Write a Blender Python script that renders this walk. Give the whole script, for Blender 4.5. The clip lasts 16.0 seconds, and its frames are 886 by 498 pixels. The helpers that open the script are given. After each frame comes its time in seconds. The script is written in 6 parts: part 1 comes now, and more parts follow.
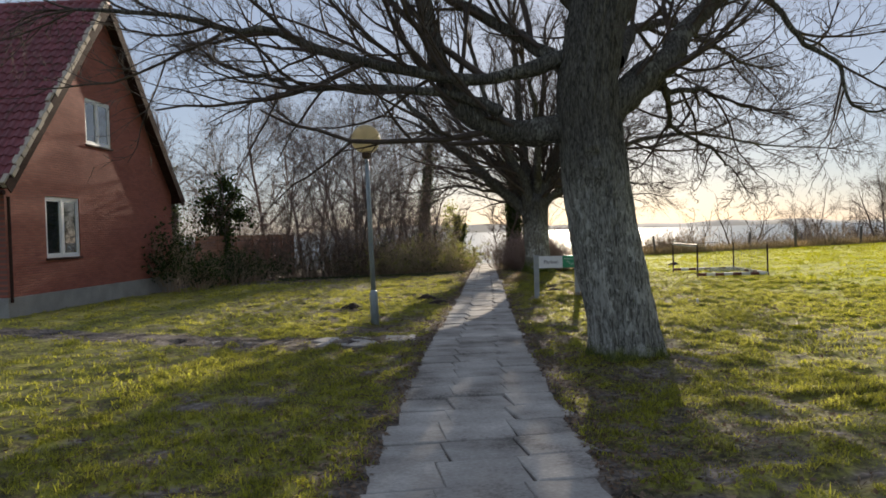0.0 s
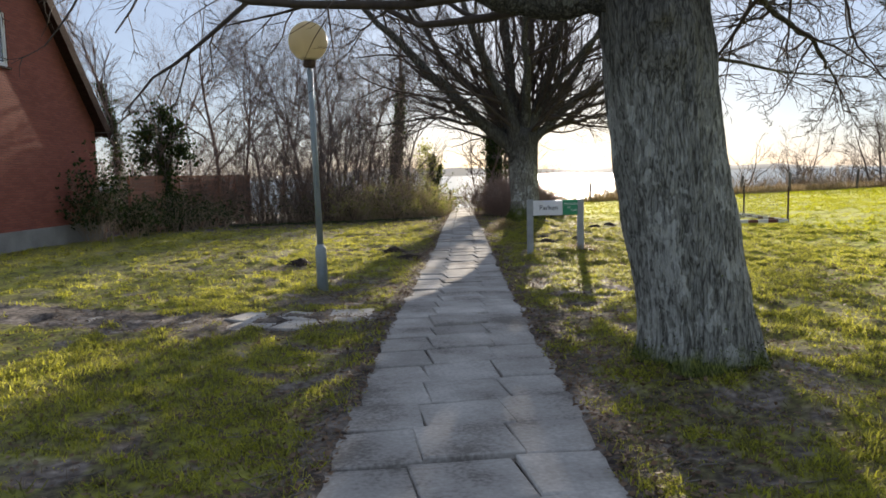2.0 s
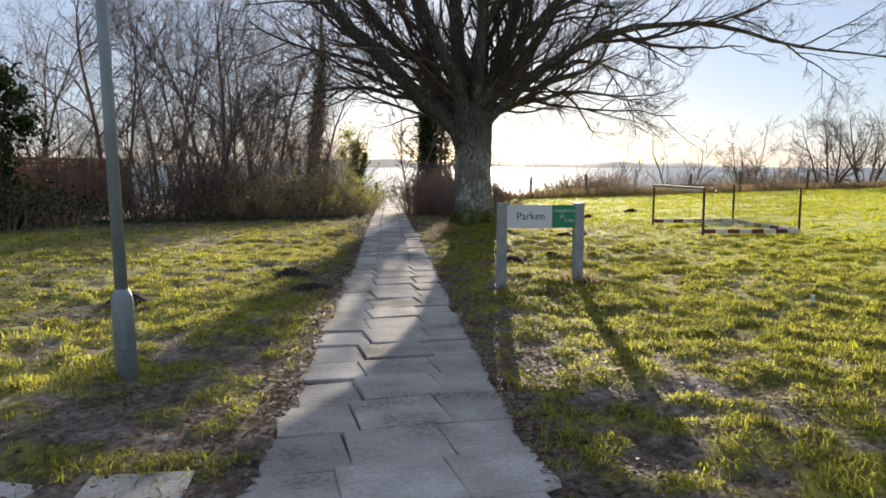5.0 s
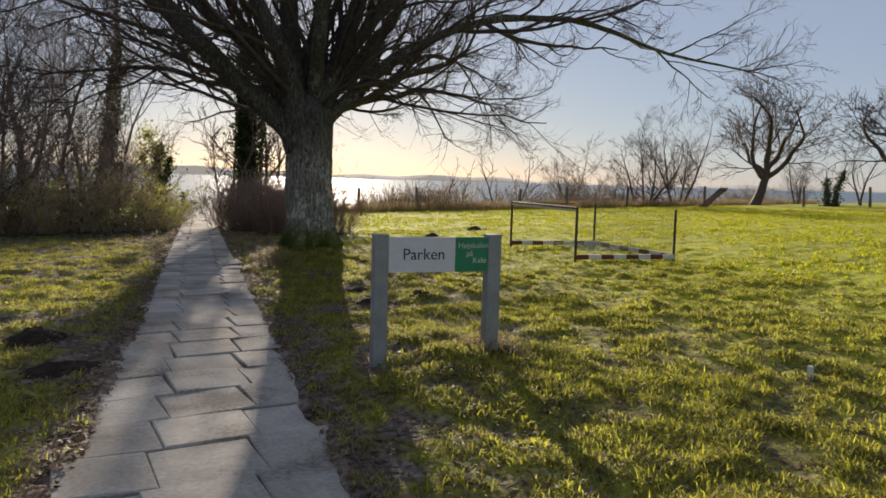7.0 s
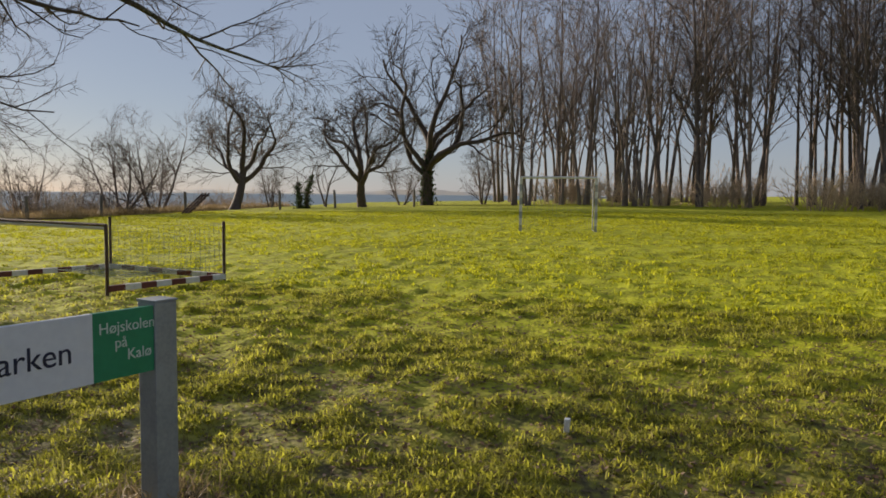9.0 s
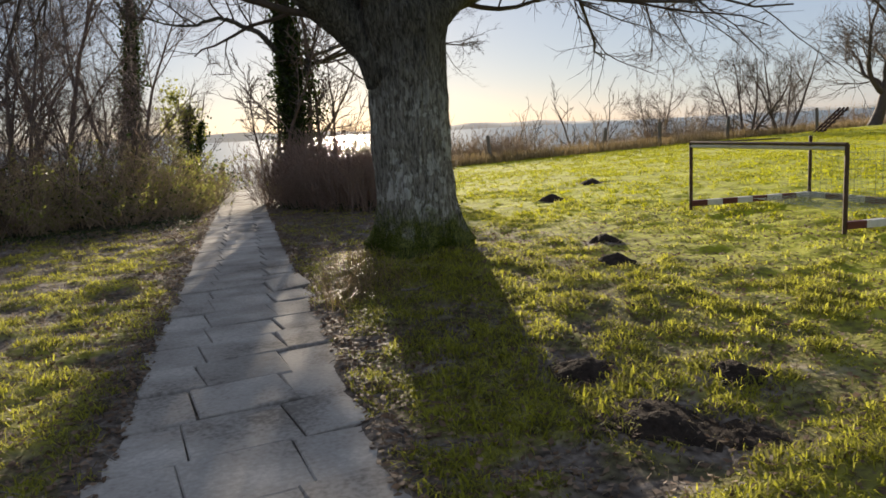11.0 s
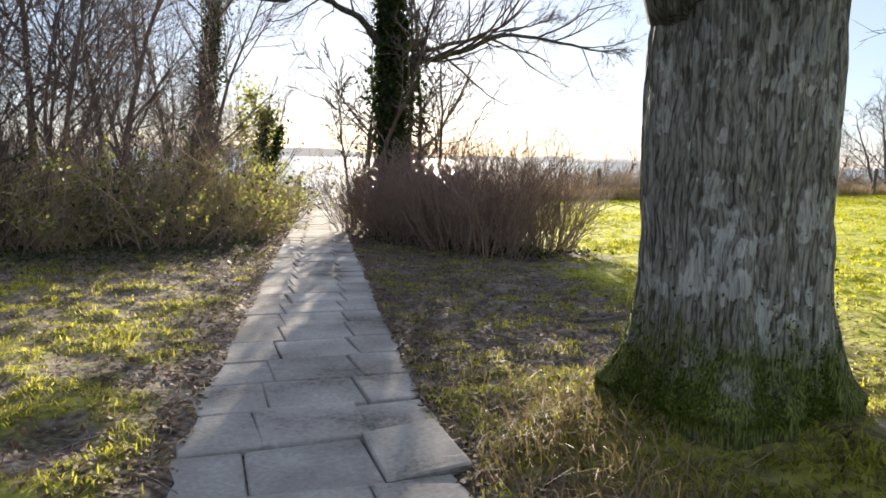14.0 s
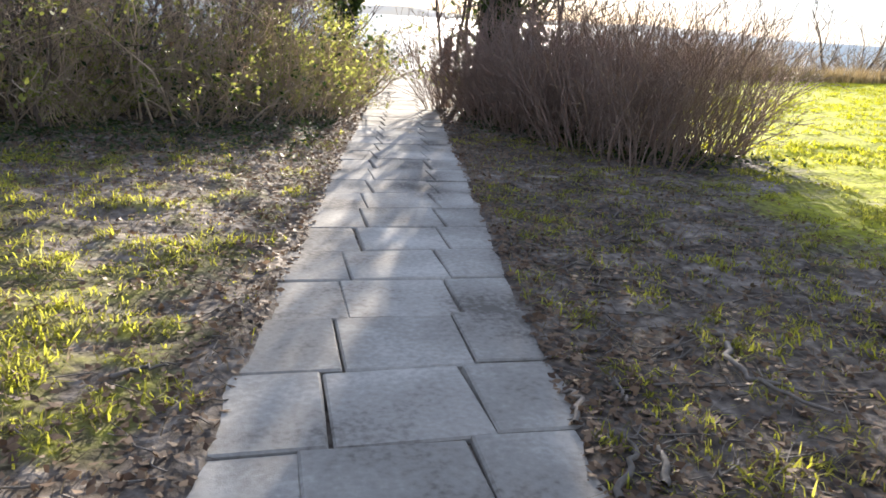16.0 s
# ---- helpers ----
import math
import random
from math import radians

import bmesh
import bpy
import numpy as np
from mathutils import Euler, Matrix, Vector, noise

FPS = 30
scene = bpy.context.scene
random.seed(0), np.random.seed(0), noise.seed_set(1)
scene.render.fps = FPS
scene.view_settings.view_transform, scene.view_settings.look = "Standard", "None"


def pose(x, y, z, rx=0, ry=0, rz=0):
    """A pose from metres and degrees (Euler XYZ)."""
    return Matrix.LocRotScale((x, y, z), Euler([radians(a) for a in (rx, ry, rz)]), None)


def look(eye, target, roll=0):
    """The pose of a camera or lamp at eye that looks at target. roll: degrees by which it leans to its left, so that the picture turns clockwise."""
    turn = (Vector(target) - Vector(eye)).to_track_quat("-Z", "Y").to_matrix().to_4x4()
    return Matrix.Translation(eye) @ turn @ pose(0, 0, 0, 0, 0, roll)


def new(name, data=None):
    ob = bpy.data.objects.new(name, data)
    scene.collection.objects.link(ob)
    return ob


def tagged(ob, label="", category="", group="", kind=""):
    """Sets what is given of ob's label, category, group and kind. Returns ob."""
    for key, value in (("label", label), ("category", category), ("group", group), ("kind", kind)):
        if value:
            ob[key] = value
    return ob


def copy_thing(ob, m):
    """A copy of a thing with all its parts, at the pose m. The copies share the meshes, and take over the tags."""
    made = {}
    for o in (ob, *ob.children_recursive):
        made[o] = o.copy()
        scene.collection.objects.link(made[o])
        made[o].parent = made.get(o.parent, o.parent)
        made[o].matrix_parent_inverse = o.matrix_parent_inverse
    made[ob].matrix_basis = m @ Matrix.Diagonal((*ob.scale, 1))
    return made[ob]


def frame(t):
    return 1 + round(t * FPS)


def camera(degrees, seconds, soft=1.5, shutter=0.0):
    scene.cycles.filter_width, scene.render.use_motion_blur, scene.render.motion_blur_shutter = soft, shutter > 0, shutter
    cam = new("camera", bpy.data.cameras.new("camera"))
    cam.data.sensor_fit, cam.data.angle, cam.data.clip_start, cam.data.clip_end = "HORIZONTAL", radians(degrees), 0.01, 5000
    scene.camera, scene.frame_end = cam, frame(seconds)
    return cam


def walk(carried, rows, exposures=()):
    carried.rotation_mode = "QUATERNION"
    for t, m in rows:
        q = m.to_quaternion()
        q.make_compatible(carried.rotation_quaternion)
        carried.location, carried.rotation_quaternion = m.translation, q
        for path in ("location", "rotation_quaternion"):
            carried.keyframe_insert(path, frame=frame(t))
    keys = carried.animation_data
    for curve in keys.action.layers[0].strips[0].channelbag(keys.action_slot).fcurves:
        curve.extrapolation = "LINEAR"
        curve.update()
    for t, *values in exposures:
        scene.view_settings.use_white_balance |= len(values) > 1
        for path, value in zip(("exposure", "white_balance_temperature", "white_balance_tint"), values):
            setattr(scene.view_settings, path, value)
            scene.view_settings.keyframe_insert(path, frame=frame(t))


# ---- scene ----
cam = camera(60.9, 16.0, soft=1.7)
METRES, EYE, TILT, LEAN, TURN = 27.3, 1.5, 0.0, 0.0, -7.6
ROWS = [
    (0.0, 0.0, 0.0, 0.0, -0.04, -1.37, 1.57),
    (0.5, -0.0008, 0.0334, -0.0013, -0.49, -2.32, 1.01),
    (1.0, -0.0016, 0.0685, -0.0021, -0.27, -3.64, 1.72),
    (1.5, -0.0, 0.1036, -0.0023, -1.02, -4.96, 1.59),
    (2.0, 0.0031, 0.137, -0.0045, -1.93, -5.69, 1.3),
    (2.5, 0.0065, 0.1714, -0.0048, -2.77, -6.17, 0.83),
    (3.0, 0.0074, 0.206, -0.0059, -3.57, -6.3, 0.33),
    (3.5, 0.0085, 0.2408, -0.0054, -4.42, -6.23, -0.33),
    (6.0, 0.0139, 0.4032, -0.0079, -11.13, -6.19, 0.46),
    (6.5, 0.0163, 0.4354, -0.0076, -14.15, -5.98, 0.06),
    (7.0, 0.0193, 0.468, -0.0075, -21.3, -5.33, -1.56),
    (7.5, 0.025, 0.4975, -0.0054, -35.51, -1.32, -2.61),
    (8.0, 0.0293, 0.526, -0.0046, -46.35, -1.38, -2.3),
    (8.2, 0.0306, 0.5372, -0.0048, -51.3, -2.95, -1.95),
    (9.0, 0.0345, 0.582, -0.0066, -61.0, -4.2, -0.6),
    (9.7, 0.0366, 0.6213, -0.0085, -52.0, -5.2, 0.7),
    (10.3, 0.0379, 0.6552, -0.0099, -35.2, -6.3, 2.0),
    (10.5, 0.0386, 0.6664, -0.0103, -30.05, -7.15, 2.19),
    (11.0, 0.0402, 0.6962, -0.0101, -18.21, -9.11, 3.0),
    (11.5, 0.0412, 0.7257, -0.012, -13.74, -9.43, 2.67),
    (12.0, 0.0406, 0.7557, -0.0124, -13.12, -9.89, 1.92),
    (12.5, 0.0411, 0.7843, -0.0134, -12.79, -10.39, 1.09),
    (13.0, 0.0436, 0.8155, -0.0133, -12.38, -10.61, -0.06),
    (13.5, 0.043, 0.8451, -0.0146, -9.47, -9.54, -1.63),
    (14.0, 0.0461, 0.8755, -0.016, -12.58, -6.95, -1.41),
    (14.5, 0.0471, 0.9049, -0.0169, -15.15, -9.45, -0.81),
    (15.0, 0.0472, 0.9357, -0.0167, -9.44, -11.49, -3.46),
    (15.5, 0.0483, 0.9664, -0.0185, -6.6, -14.17, -3.77),
    (16.0, 0.0498, 0.9966, -0.0189, -6.27, -17.21, -3.61),
]
EXPOSURES = [(0.0, 0.95, 6950, 14), (3.5, 1.5, 6700, 14), (6.0, 1.02, 6850, 15), (7.5, 0.62, 7000, 16), (8.2, 0.55, 7000, 16), (10.5, 0.75, 7000, 15), (12.5, 1.4, 6950, 14), (14.5, 1.75, 6650, 14), (16.0, 2.05, 6400, 14)]
walk(cam, [(t, pose(0, 0, EYE, TILT, LEAN, TURN) @ pose(METRES * x, METRES * y, METRES * z, 90 + pitch, roll, yaw)) for t, x, y, z, yaw, pitch, roll in ROWS], EXPOSURES)

# ---- light: low winter sun over the bay, clear sky ----
SUN_AZ, SUN_EL = 18.4, 11.6
world = bpy.data.worlds.new("world")
scene.world = world
world.use_nodes = True
wn, wl = world.node_tree.nodes, world.node_tree.links
wn.clear()
sky = wn.new("ShaderNodeTexSky")
sky.sky_type = "NISHITA"
sky.sun_disc = False
sky.sun_elevation, sky.sun_rotation = radians(SUN_EL), radians(SUN_AZ)
sky.air_density, sky.dust_density, sky.ozone_density = 0.85, 0.2, 2.0
sky_bg = wn.new("ShaderNodeBackground")
sky_bg.inputs["Strength"].default_value = 0.088
sky_out = wn.new("ShaderNodeOutputWorld")
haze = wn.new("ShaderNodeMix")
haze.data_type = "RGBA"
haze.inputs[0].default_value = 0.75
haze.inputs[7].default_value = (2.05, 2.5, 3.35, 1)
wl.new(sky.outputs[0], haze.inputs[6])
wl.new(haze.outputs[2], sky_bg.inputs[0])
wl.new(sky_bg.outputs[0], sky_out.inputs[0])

sun_data = bpy.data.lights.new("sun", "SUN")
sun_data.energy, sun_data.angle, sun_data.color = 5.0, radians(0.55), (1.0, 0.91, 0.76)
sun_lamp = new("sun", sun_data)
sun_dir = Vector((math.sin(radians(SUN_AZ)) * math.cos(radians(SUN_EL)), math.cos(radians(SUN_AZ)) * math.cos(radians(SUN_EL)), math.sin(radians(SUN_EL))))
sun_lamp.matrix_world = look(sun_dir * 200, (0, 0, 0))


# ---- materials ----
def nodes_of(name):
    m = bpy.data.materials.new(name)
    m.use_nodes = True
    t = m.node_tree
    return m, t.nodes, t.links, t.nodes["Principled BSDF"]


def ramp_of(n, stops):
    r = n.new("ShaderNodeValToRGB")
    while len(r.color_ramp.elements) < len(stops):
        r.color_ramp.elements.new(0.5)
    for e, (p, c) in zip(r.color_ramp.elements, stops):
        e.position, e.color = p, (*c, 1)
    return r


def surface(name, stops, scale=3.0, fine=40.0, rough=0.8, bump=0.4, depth=0.01, stretch=(1, 1, 1), metal=0.0, spread=0.0, glossvar=0.1, coords="Object", specular=0.5):
    """Two scales of noise mixed into a colour ramp, with bump from the fine one; spread varies the colour from piece to piece."""
    m, n, l, b = nodes_of(name)
    tc = n.new("ShaderNodeTexCoord")
    mp = n.new("ShaderNodeMapping")
    mp.inputs["Scale"].default_value = stretch
    src = tc.outputs[coords]
    l.new(src, mp.inputs["Vector"])
    big, small = n.new("ShaderNodeTexNoise"), n.new("ShaderNodeTexNoise")
    big.inputs["Scale"].default_value, small.inputs["Scale"].default_value = scale, fine
    big.inputs["Detail"].default_value, small.inputs["Detail"].default_value = 5, 6
    l.new(mp.outputs[0], big.inputs["Vector"])
    l.new(mp.outputs[0], small.inputs["Vector"])
    mix = n.new("ShaderNodeMix")
    mix.inputs[0].default_value = 0.45
    l.new(big.outputs[0], mix.inputs[2])
    l.new(small.outputs[0], mix.inputs[3])
    r = ramp_of(n, stops)
    l.new(mix.outputs[0], r.inputs[0])
    col = r.outputs[0]
    if spread:
        info = n.new("ShaderNodeObjectInfo")
        mr = n.new("ShaderNodeMapRange")
        mr.inputs[3].default_value, mr.inputs[4].default_value = 1 - spread, 1 + spread
        l.new(info.outputs["Random"], mr.inputs[0])
        hsv = n.new("ShaderNodeHueSaturation")
        l.new(mr.outputs[0], hsv.inputs["Value"])
        l.new(col, hsv.inputs["Color"])
        col = hsv.outputs[0]
    l.new(col, b.inputs["Base Color"])
    rr = n.new("ShaderNodeMapRange")
    rr.inputs[3].default_value, rr.inputs[4].default_value = rough - glossvar, min(1, rough + glossvar)
    l.new(small.outputs[0], rr.inputs[0])
    l.new(rr.outputs[0], b.inputs["Roughness"])
    b.inputs["Metallic"].default_value = metal
    b.inputs["Specular IOR Level"].default_value = specular
    if bump:
        bp = n.new("ShaderNodeBump")
        bp.inputs["Strength"].default_value, bp.inputs["Distance"].default_value = bump, depth
        l.new(mix.outputs[0], bp.inputs["Height"])
        l.new(bp.outputs[0], b.inputs["Normal"])
    return m


def leafy(name, stops, see_through=0.5, rough=0.55, scale=1.3):
    """Thin leaves and blades: colour by blade and by patch of ground, part of the light passes through."""
    m, n, l, b = nodes_of(name)
    geo = n.new("ShaderNodeNewGeometry")
    ns = n.new("ShaderNodeTexNoise")
    ns.inputs["Scale"].default_value, ns.inputs["Detail"].default_value = scale, 4
    l.new(geo.outputs["Position"], ns.inputs["Vector"])
    mix = n.new("ShaderNodeMix")
    mix.inputs[0].default_value = 0.4
    l.new(ns.outputs[0], mix.inputs[2])
    l.new(geo.outputs["Random Per Island"], mix.inputs[3])
    r = ramp_of(n, stops)
    l.new(mix.outputs[0], r.inputs[0])
    l.new(r.outputs[0], b.inputs["Base Color"])
    b.inputs["Roughness"].default_value = rough
    b.inputs["Specular IOR Level"].default_value = 0.25
    tr = n.new("ShaderNodeBsdfTranslucent")
    l.new(r.outputs[0], tr.inputs["Color"])
    ms = n.new("ShaderNodeMixShader")
    ms.inputs[0].default_value = see_through
    l.new(b.outputs[0], ms.inputs[1])
    l.new(tr.outputs[0], ms.inputs[2])
    out = [x for x in n if x.type == "OUTPUT_MATERIAL"][0]
    l.new(ms.outputs[0], out.inputs[0])
    return m


def ground_material():
    """Grass sward, bare soil and litter, mixed by the soil attribute and noise."""
    m, n, l, b = nodes_of("ground")
    geo = n.new("ShaderNodeNewGeometry")

    def ns(scale, detail=5):
        x = n.new("ShaderNodeTexNoise")
        x.inputs["Scale"].default_value, x.inputs["Detail"].default_value = scale, detail
        l.new(geo.outputs["Position"], x.inputs["Vector"])
        return x
    wide, mid, fine = ns(0.35), ns(2.6, 6), ns(15, 8)
    blend = n.new("ShaderNodeMix")
    blend.inputs[0].default_value = 0.5
    l.new(mid.outputs[0], blend.inputs[2])
    l.new(fine.outputs[0], blend.inputs[3])
    grass = ramp_of(n, [(0.34, (0.06, 0.05, 0.035)), (0.43, (0.14, 0.128, 0.05)), (0.54, (0.26, 0.255, 0.05)), (0.75, (0.38, 0.35, 0.09))])
    l.new(blend.outputs[0], grass.inputs[0])
    field = ramp_of(n, [(0.32, (0.13, 0.12, 0.022)), (0.45, (0.29, 0.30, 0.02)), (0.56, (0.42, 0.445, 0.02)), (0.75, (0.50, 0.48, 0.05))])
    l.new(blend.outputs[0], field.inputs[0])
    sep, wob, reach, sward_mix = n.new("ShaderNodeSeparateXYZ"), n.new("ShaderNodeMath"), n.new("ShaderNodeMapRange"), n.new("ShaderNodeMix")
    l.new(geo.outputs["Position"], sep.inputs[0])
    wob.operation = "MULTIPLY_ADD"
    l.new(wide.outputs[0], wob.inputs[0])
    wob.inputs[1].default_value = 5.0
    l.new(sep.outputs["X"], wob.inputs[2])
    reach.inputs[1].default_value, reach.inputs[2].default_value = 10.0, 14.5
    l.new(wob.outputs[0], reach.inputs[0])
    sward_mix.data_type = "RGBA"
    l.new(reach.outputs[0], sward_mix.inputs[0])
    l.new(grass.outputs[0], sward_mix.inputs[6])
    l.new(field.outputs[0], sward_mix.inputs[7])
    soil = ramp_of(n, [(0.38, (0.035, 0.028, 0.023)), (0.48, (0.11, 0.09, 0.074)), (0.56, (0.19, 0.16, 0.133)), (0.68, (0.36, 0.31, 0.26))])
    l.new(blend.outputs[0], soil.inputs[0])
    at = n.new("ShaderNodeAttribute")
    at.attribute_name = "soil"
    add = n.new("ShaderNodeMath")
    add.operation = "ADD"
    l.new(at.outputs["Fac"], add.inputs[0])
    l.new(mid.outputs[0], add.inputs[1])
    edge = n.new("ShaderNodeMapRange")
    edge.inputs[1].default_value, edge.inputs[2].default_value = 0.72, 0.98
    l.new(add.outputs[0], edge.inputs[0])
    mx = n.new("ShaderNodeMix")
    mx.data_type = "RGBA"
    l.new(edge.outputs[0], mx.inputs[0])
    l.new(sward_mix.outputs[2], mx.inputs[6])
    l.new(soil.outputs[0], mx.inputs[7])
    l.new(mx.outputs[2], b.inputs["Base Color"])
    b.inputs["Roughness"].default_value = 0.95
    b.inputs["Specular IOR Level"].default_value = 0.15
    bp = n.new("ShaderNodeBump")
    bp.inputs["Strength"].default_value, bp.inputs["Distance"].default_value = 0.9, 0.05
    l.new(blend.outputs[0], bp.inputs["Height"])
    l.new(bp.outputs[0], b.inputs["Normal"])
    return m


def slab_material():
    """Old concrete paving: grey, gritty, with damp stains and lichen, no two slabs quite alike."""
    m, n, l, b = nodes_of("concrete_slab")
    geo, info = n.new("ShaderNodeNewGeometry"), n.new("ShaderNodeObjectInfo")

    def ns(scale, detail=6):
        x = n.new("ShaderNodeTexNoise")
        x.inputs["Scale"].default_value, x.inputs["Detail"].default_value = scale, detail
        l.new(geo.outputs["Position"], x.inputs["Vector"])
        return x
    stain, grit, grain = ns(1.6, 8), ns(34, 8), ns(190, 3)
    base = ramp_of(n, [(0.36, (0.19, 0.172, 0.15)), (0.46, (0.35, 0.325, 0.29)), (0.54, (0.41, 0.385, 0.345)), (0.64, (0.54, 0.51, 0.46))])
    a = n.new("ShaderNodeMix")
    a.inputs[0].default_value = 0.3
    l.new(stain.outputs[0], a.inputs[2])
    l.new(grit.outputs[0], a.inputs[3])
    l.new(a.outputs[0], base.inputs[0])
    mr = n.new("ShaderNodeMapRange")
    mr.inputs[3].default_value, mr.inputs[4].default_value = 0.85, 1.12
    l.new(info.outputs["Random"], mr.inputs[0])
    hsv = n.new("ShaderNodeHueSaturation")
    l.new(mr.outputs[0], hsv.inputs["Value"])
    l.new(base.outputs[0], hsv.inputs["Color"])
    l.new(hsv.outputs[0], b.inputs["Base Color"])
    b.inputs["Specular IOR Level"].default_value = 0.04
    rr = n.new("ShaderNodeMapRange")
    rr.inputs[3].default_value, rr.inputs[4].default_value = 0.88, 1.0
    l.new(stain.outputs[0], rr.inputs[0])
    l.new(rr.outputs[0], b.inputs["Roughness"])
    h = n.new("ShaderNodeMix")
    h.inputs[0].default_value = 0.5
    l.new(grit.outputs[0], h.inputs[2])
    l.new(grain.outputs[0], h.inputs[3])
    bp = n.new("ShaderNodeBump")
    bp.inputs["Strength"].default_value, bp.inputs["Distance"].default_value = 0.55, 0.006
    l.new(h.outputs[0], bp.inputs["Height"])
    l.new(bp.outputs[0], b.inputs["Normal"])
    return m


def bark_material(name, dark, mid, light, lichen=(0.46, 0.46, 0.41), amount=0.5, depth=0.022, stretch=(1, 1, 0.15), moss=0.0, fork=None):
    """Old bark: long cracked plates, fine grain, ragged flecks of pale lichen and, where asked for, moss on the foot."""
    m, n, l, b = nodes_of(name)
    geo = n.new("ShaderNodeNewGeometry")

    def noise_at(vector, scale, detail=6):
        x = n.new("ShaderNodeTexNoise")
        x.inputs["Scale"].default_value, x.inputs["Detail"].default_value = scale, detail
        l.new(vector, x.inputs["Vector"])
        return x

    def sums(op, a, b_, c=None):
        x = n.new("ShaderNodeMath")
        x.operation = op
        for k, v in enumerate((a, b_, c)):
            if v is None:
                continue
            if isinstance(v, (int, float)):
                x.inputs[k].default_value = v
            else:
                l.new(v, x.inputs[k])
        return x.outputs[0]

    def span(v, lo, hi, to0=0.0, to1=1.0):
        x = n.new("ShaderNodeMapRange")
        for k, q in zip((1, 2, 3, 4), (lo, hi, to0, to1)):
            x.inputs[k].default_value = q
        l.new(v, x.inputs[0])
        return x.outputs[0]
    bend = noise_at(geo.outputs["Position"], 5.0, 3)
    shift = n.new("ShaderNodeVectorMath")
    shift.operation = "MULTIPLY_ADD"
    l.new(bend.outputs["Color"], shift.inputs[0])
    shift.inputs[1].default_value = (0.045, 0.045, 0.06)
    l.new(geo.outputs["Position"], shift.inputs[2])
    mp = n.new("ShaderNodeMapping")
    mp.inputs["Scale"].default_value = stretch
    l.new(shift.outputs[0], mp.inputs["Vector"])
    plates = n.new("ShaderNodeTexVoronoi")
    plates.feature = "DISTANCE_TO_EDGE"
    plates.inputs["Scale"].default_value = 38
    l.new(mp.outputs[0], plates.inputs["Vector"])
    ridges, fine, patch = noise_at(mp.outputs[0], 30), noise_at(mp.outputs[0], 120), noise_at(geo.outputs["Position"], 2.6, 4)
    broad = n.new("ShaderNodeMapping")
    broad.inputs["Scale"].default_value = (1, 1, 0.5)
    l.new(shift.outputs[0], broad.inputs["Vector"])
    fleck = noise_at(broad.outputs[0], 19, 7)
    crack = span(plates.outputs["Distance"], 0.0, 0.22)
    a = n.new("ShaderNodeMix")
    a.inputs[0].default_value = 0.4
    l.new(ridges.outputs[0], a.inputs[2])
    l.new(fine.outputs[0], a.inputs[3])
    tone = sums("MULTIPLY_ADD", crack, 0.13, sums("SUBTRACT", a.outputs[0], 0.08))
    r = ramp_of(n, [(0.36, dark), (0.5, mid), (0.66, light)])
    l.new(tone, r.inputs[0])
    grown = sums("MULTIPLY_ADD", patch.outputs[0], 0.55, sums("MULTIPLY", fleck.outputs[0], 0.55))
    on = span(grown, 0.44 + 0.3 * amount, 0.465 + 0.3 * amount)
    mx = n.new("ShaderNodeMix")
    mx.data_type = "RGBA"
    l.new(on, mx.inputs[0])
    l.new(r.outputs[0], mx.inputs[6])
    pale = ramp_of(n, [(0.36, tuple(0.5 * c for c in lichen)), (0.56, lichen)])
    l.new(a.outputs[0], pale.inputs[0])
    l.new(pale.outputs[0], mx.inputs[7])
    colour = mx.outputs[2]
    if fork:
        # younger bark above the fork: no lichen, backlit silhouette darkness put into its colour
        tf, sf = n.new("ShaderNodeTexCoord"), n.new("ShaderNodeSeparateXYZ")
        l.new(tf.outputs["Object"], sf.inputs[0])
        young = ramp_of(n, [(0.36, (0.035, 0.033, 0.028)), (0.5, (0.10, 0.095, 0.08)), (0.66, (0.175, 0.168, 0.145))])
        l.new(tone, young.inputs[0])
        fk = n.new("ShaderNodeMix")
        fk.data_type = "RGBA"
        l.new(span(sums("ADD", sf.outputs["Z"], patch.outputs[0]), fork + 0.1, fork + 0.9), fk.inputs[0])
        l.new(colour, fk.inputs[6])
        l.new(young.outputs[0], fk.inputs[7])
        colour = fk.outputs[2]
    if moss:
        # moss cover on the foot of the trunk, thinning out upwards in ragged patches
        tc, sep = n.new("ShaderNodeTexCoord"), n.new("ShaderNodeSeparateXYZ")
        l.new(tc.outputs["Object"], sep.inputs[0])
        lump_noise = noise_at(geo.outputs["Position"], 7.0)
        cover = sums("ADD", span(sep.outputs["Z"], 0.0, moss, 0.45, -0.25), lump_noise.outputs[0])
        green = ramp_of(n, [(0.36, (0.035, 0.045, 0.016)), (0.5, (0.10, 0.12, 0.03)), (0.64, (0.22, 0.23, 0.05))])
        l.new(fine.outputs[0], green.inputs[0])
        mo = n.new("ShaderNodeMix")
        mo.data_type = "RGBA"
        l.new(span(cover, 0.48, 0.82), mo.inputs[0])
        l.new(colour, mo.inputs[6])
        l.new(green.outputs[0], mo.inputs[7])
        colour = mo.outputs[2]
    l.new(colour, b.inputs["Base Color"])
    b.inputs["Roughness"].default_value = 0.9
    b.inputs["Specular IOR Level"].default_value = 0.2
    bp = n.new("ShaderNodeBump")
    bp.inputs["Strength"].default_value, bp.inputs["Distance"].default_value = 0.9, depth
    l.new(sums("MULTIPLY_ADD", crack, 0.45, a.outputs[0]), bp.inputs["Height"])
    l.new(bp.outputs[0], b.inputs["Normal"])
    return m


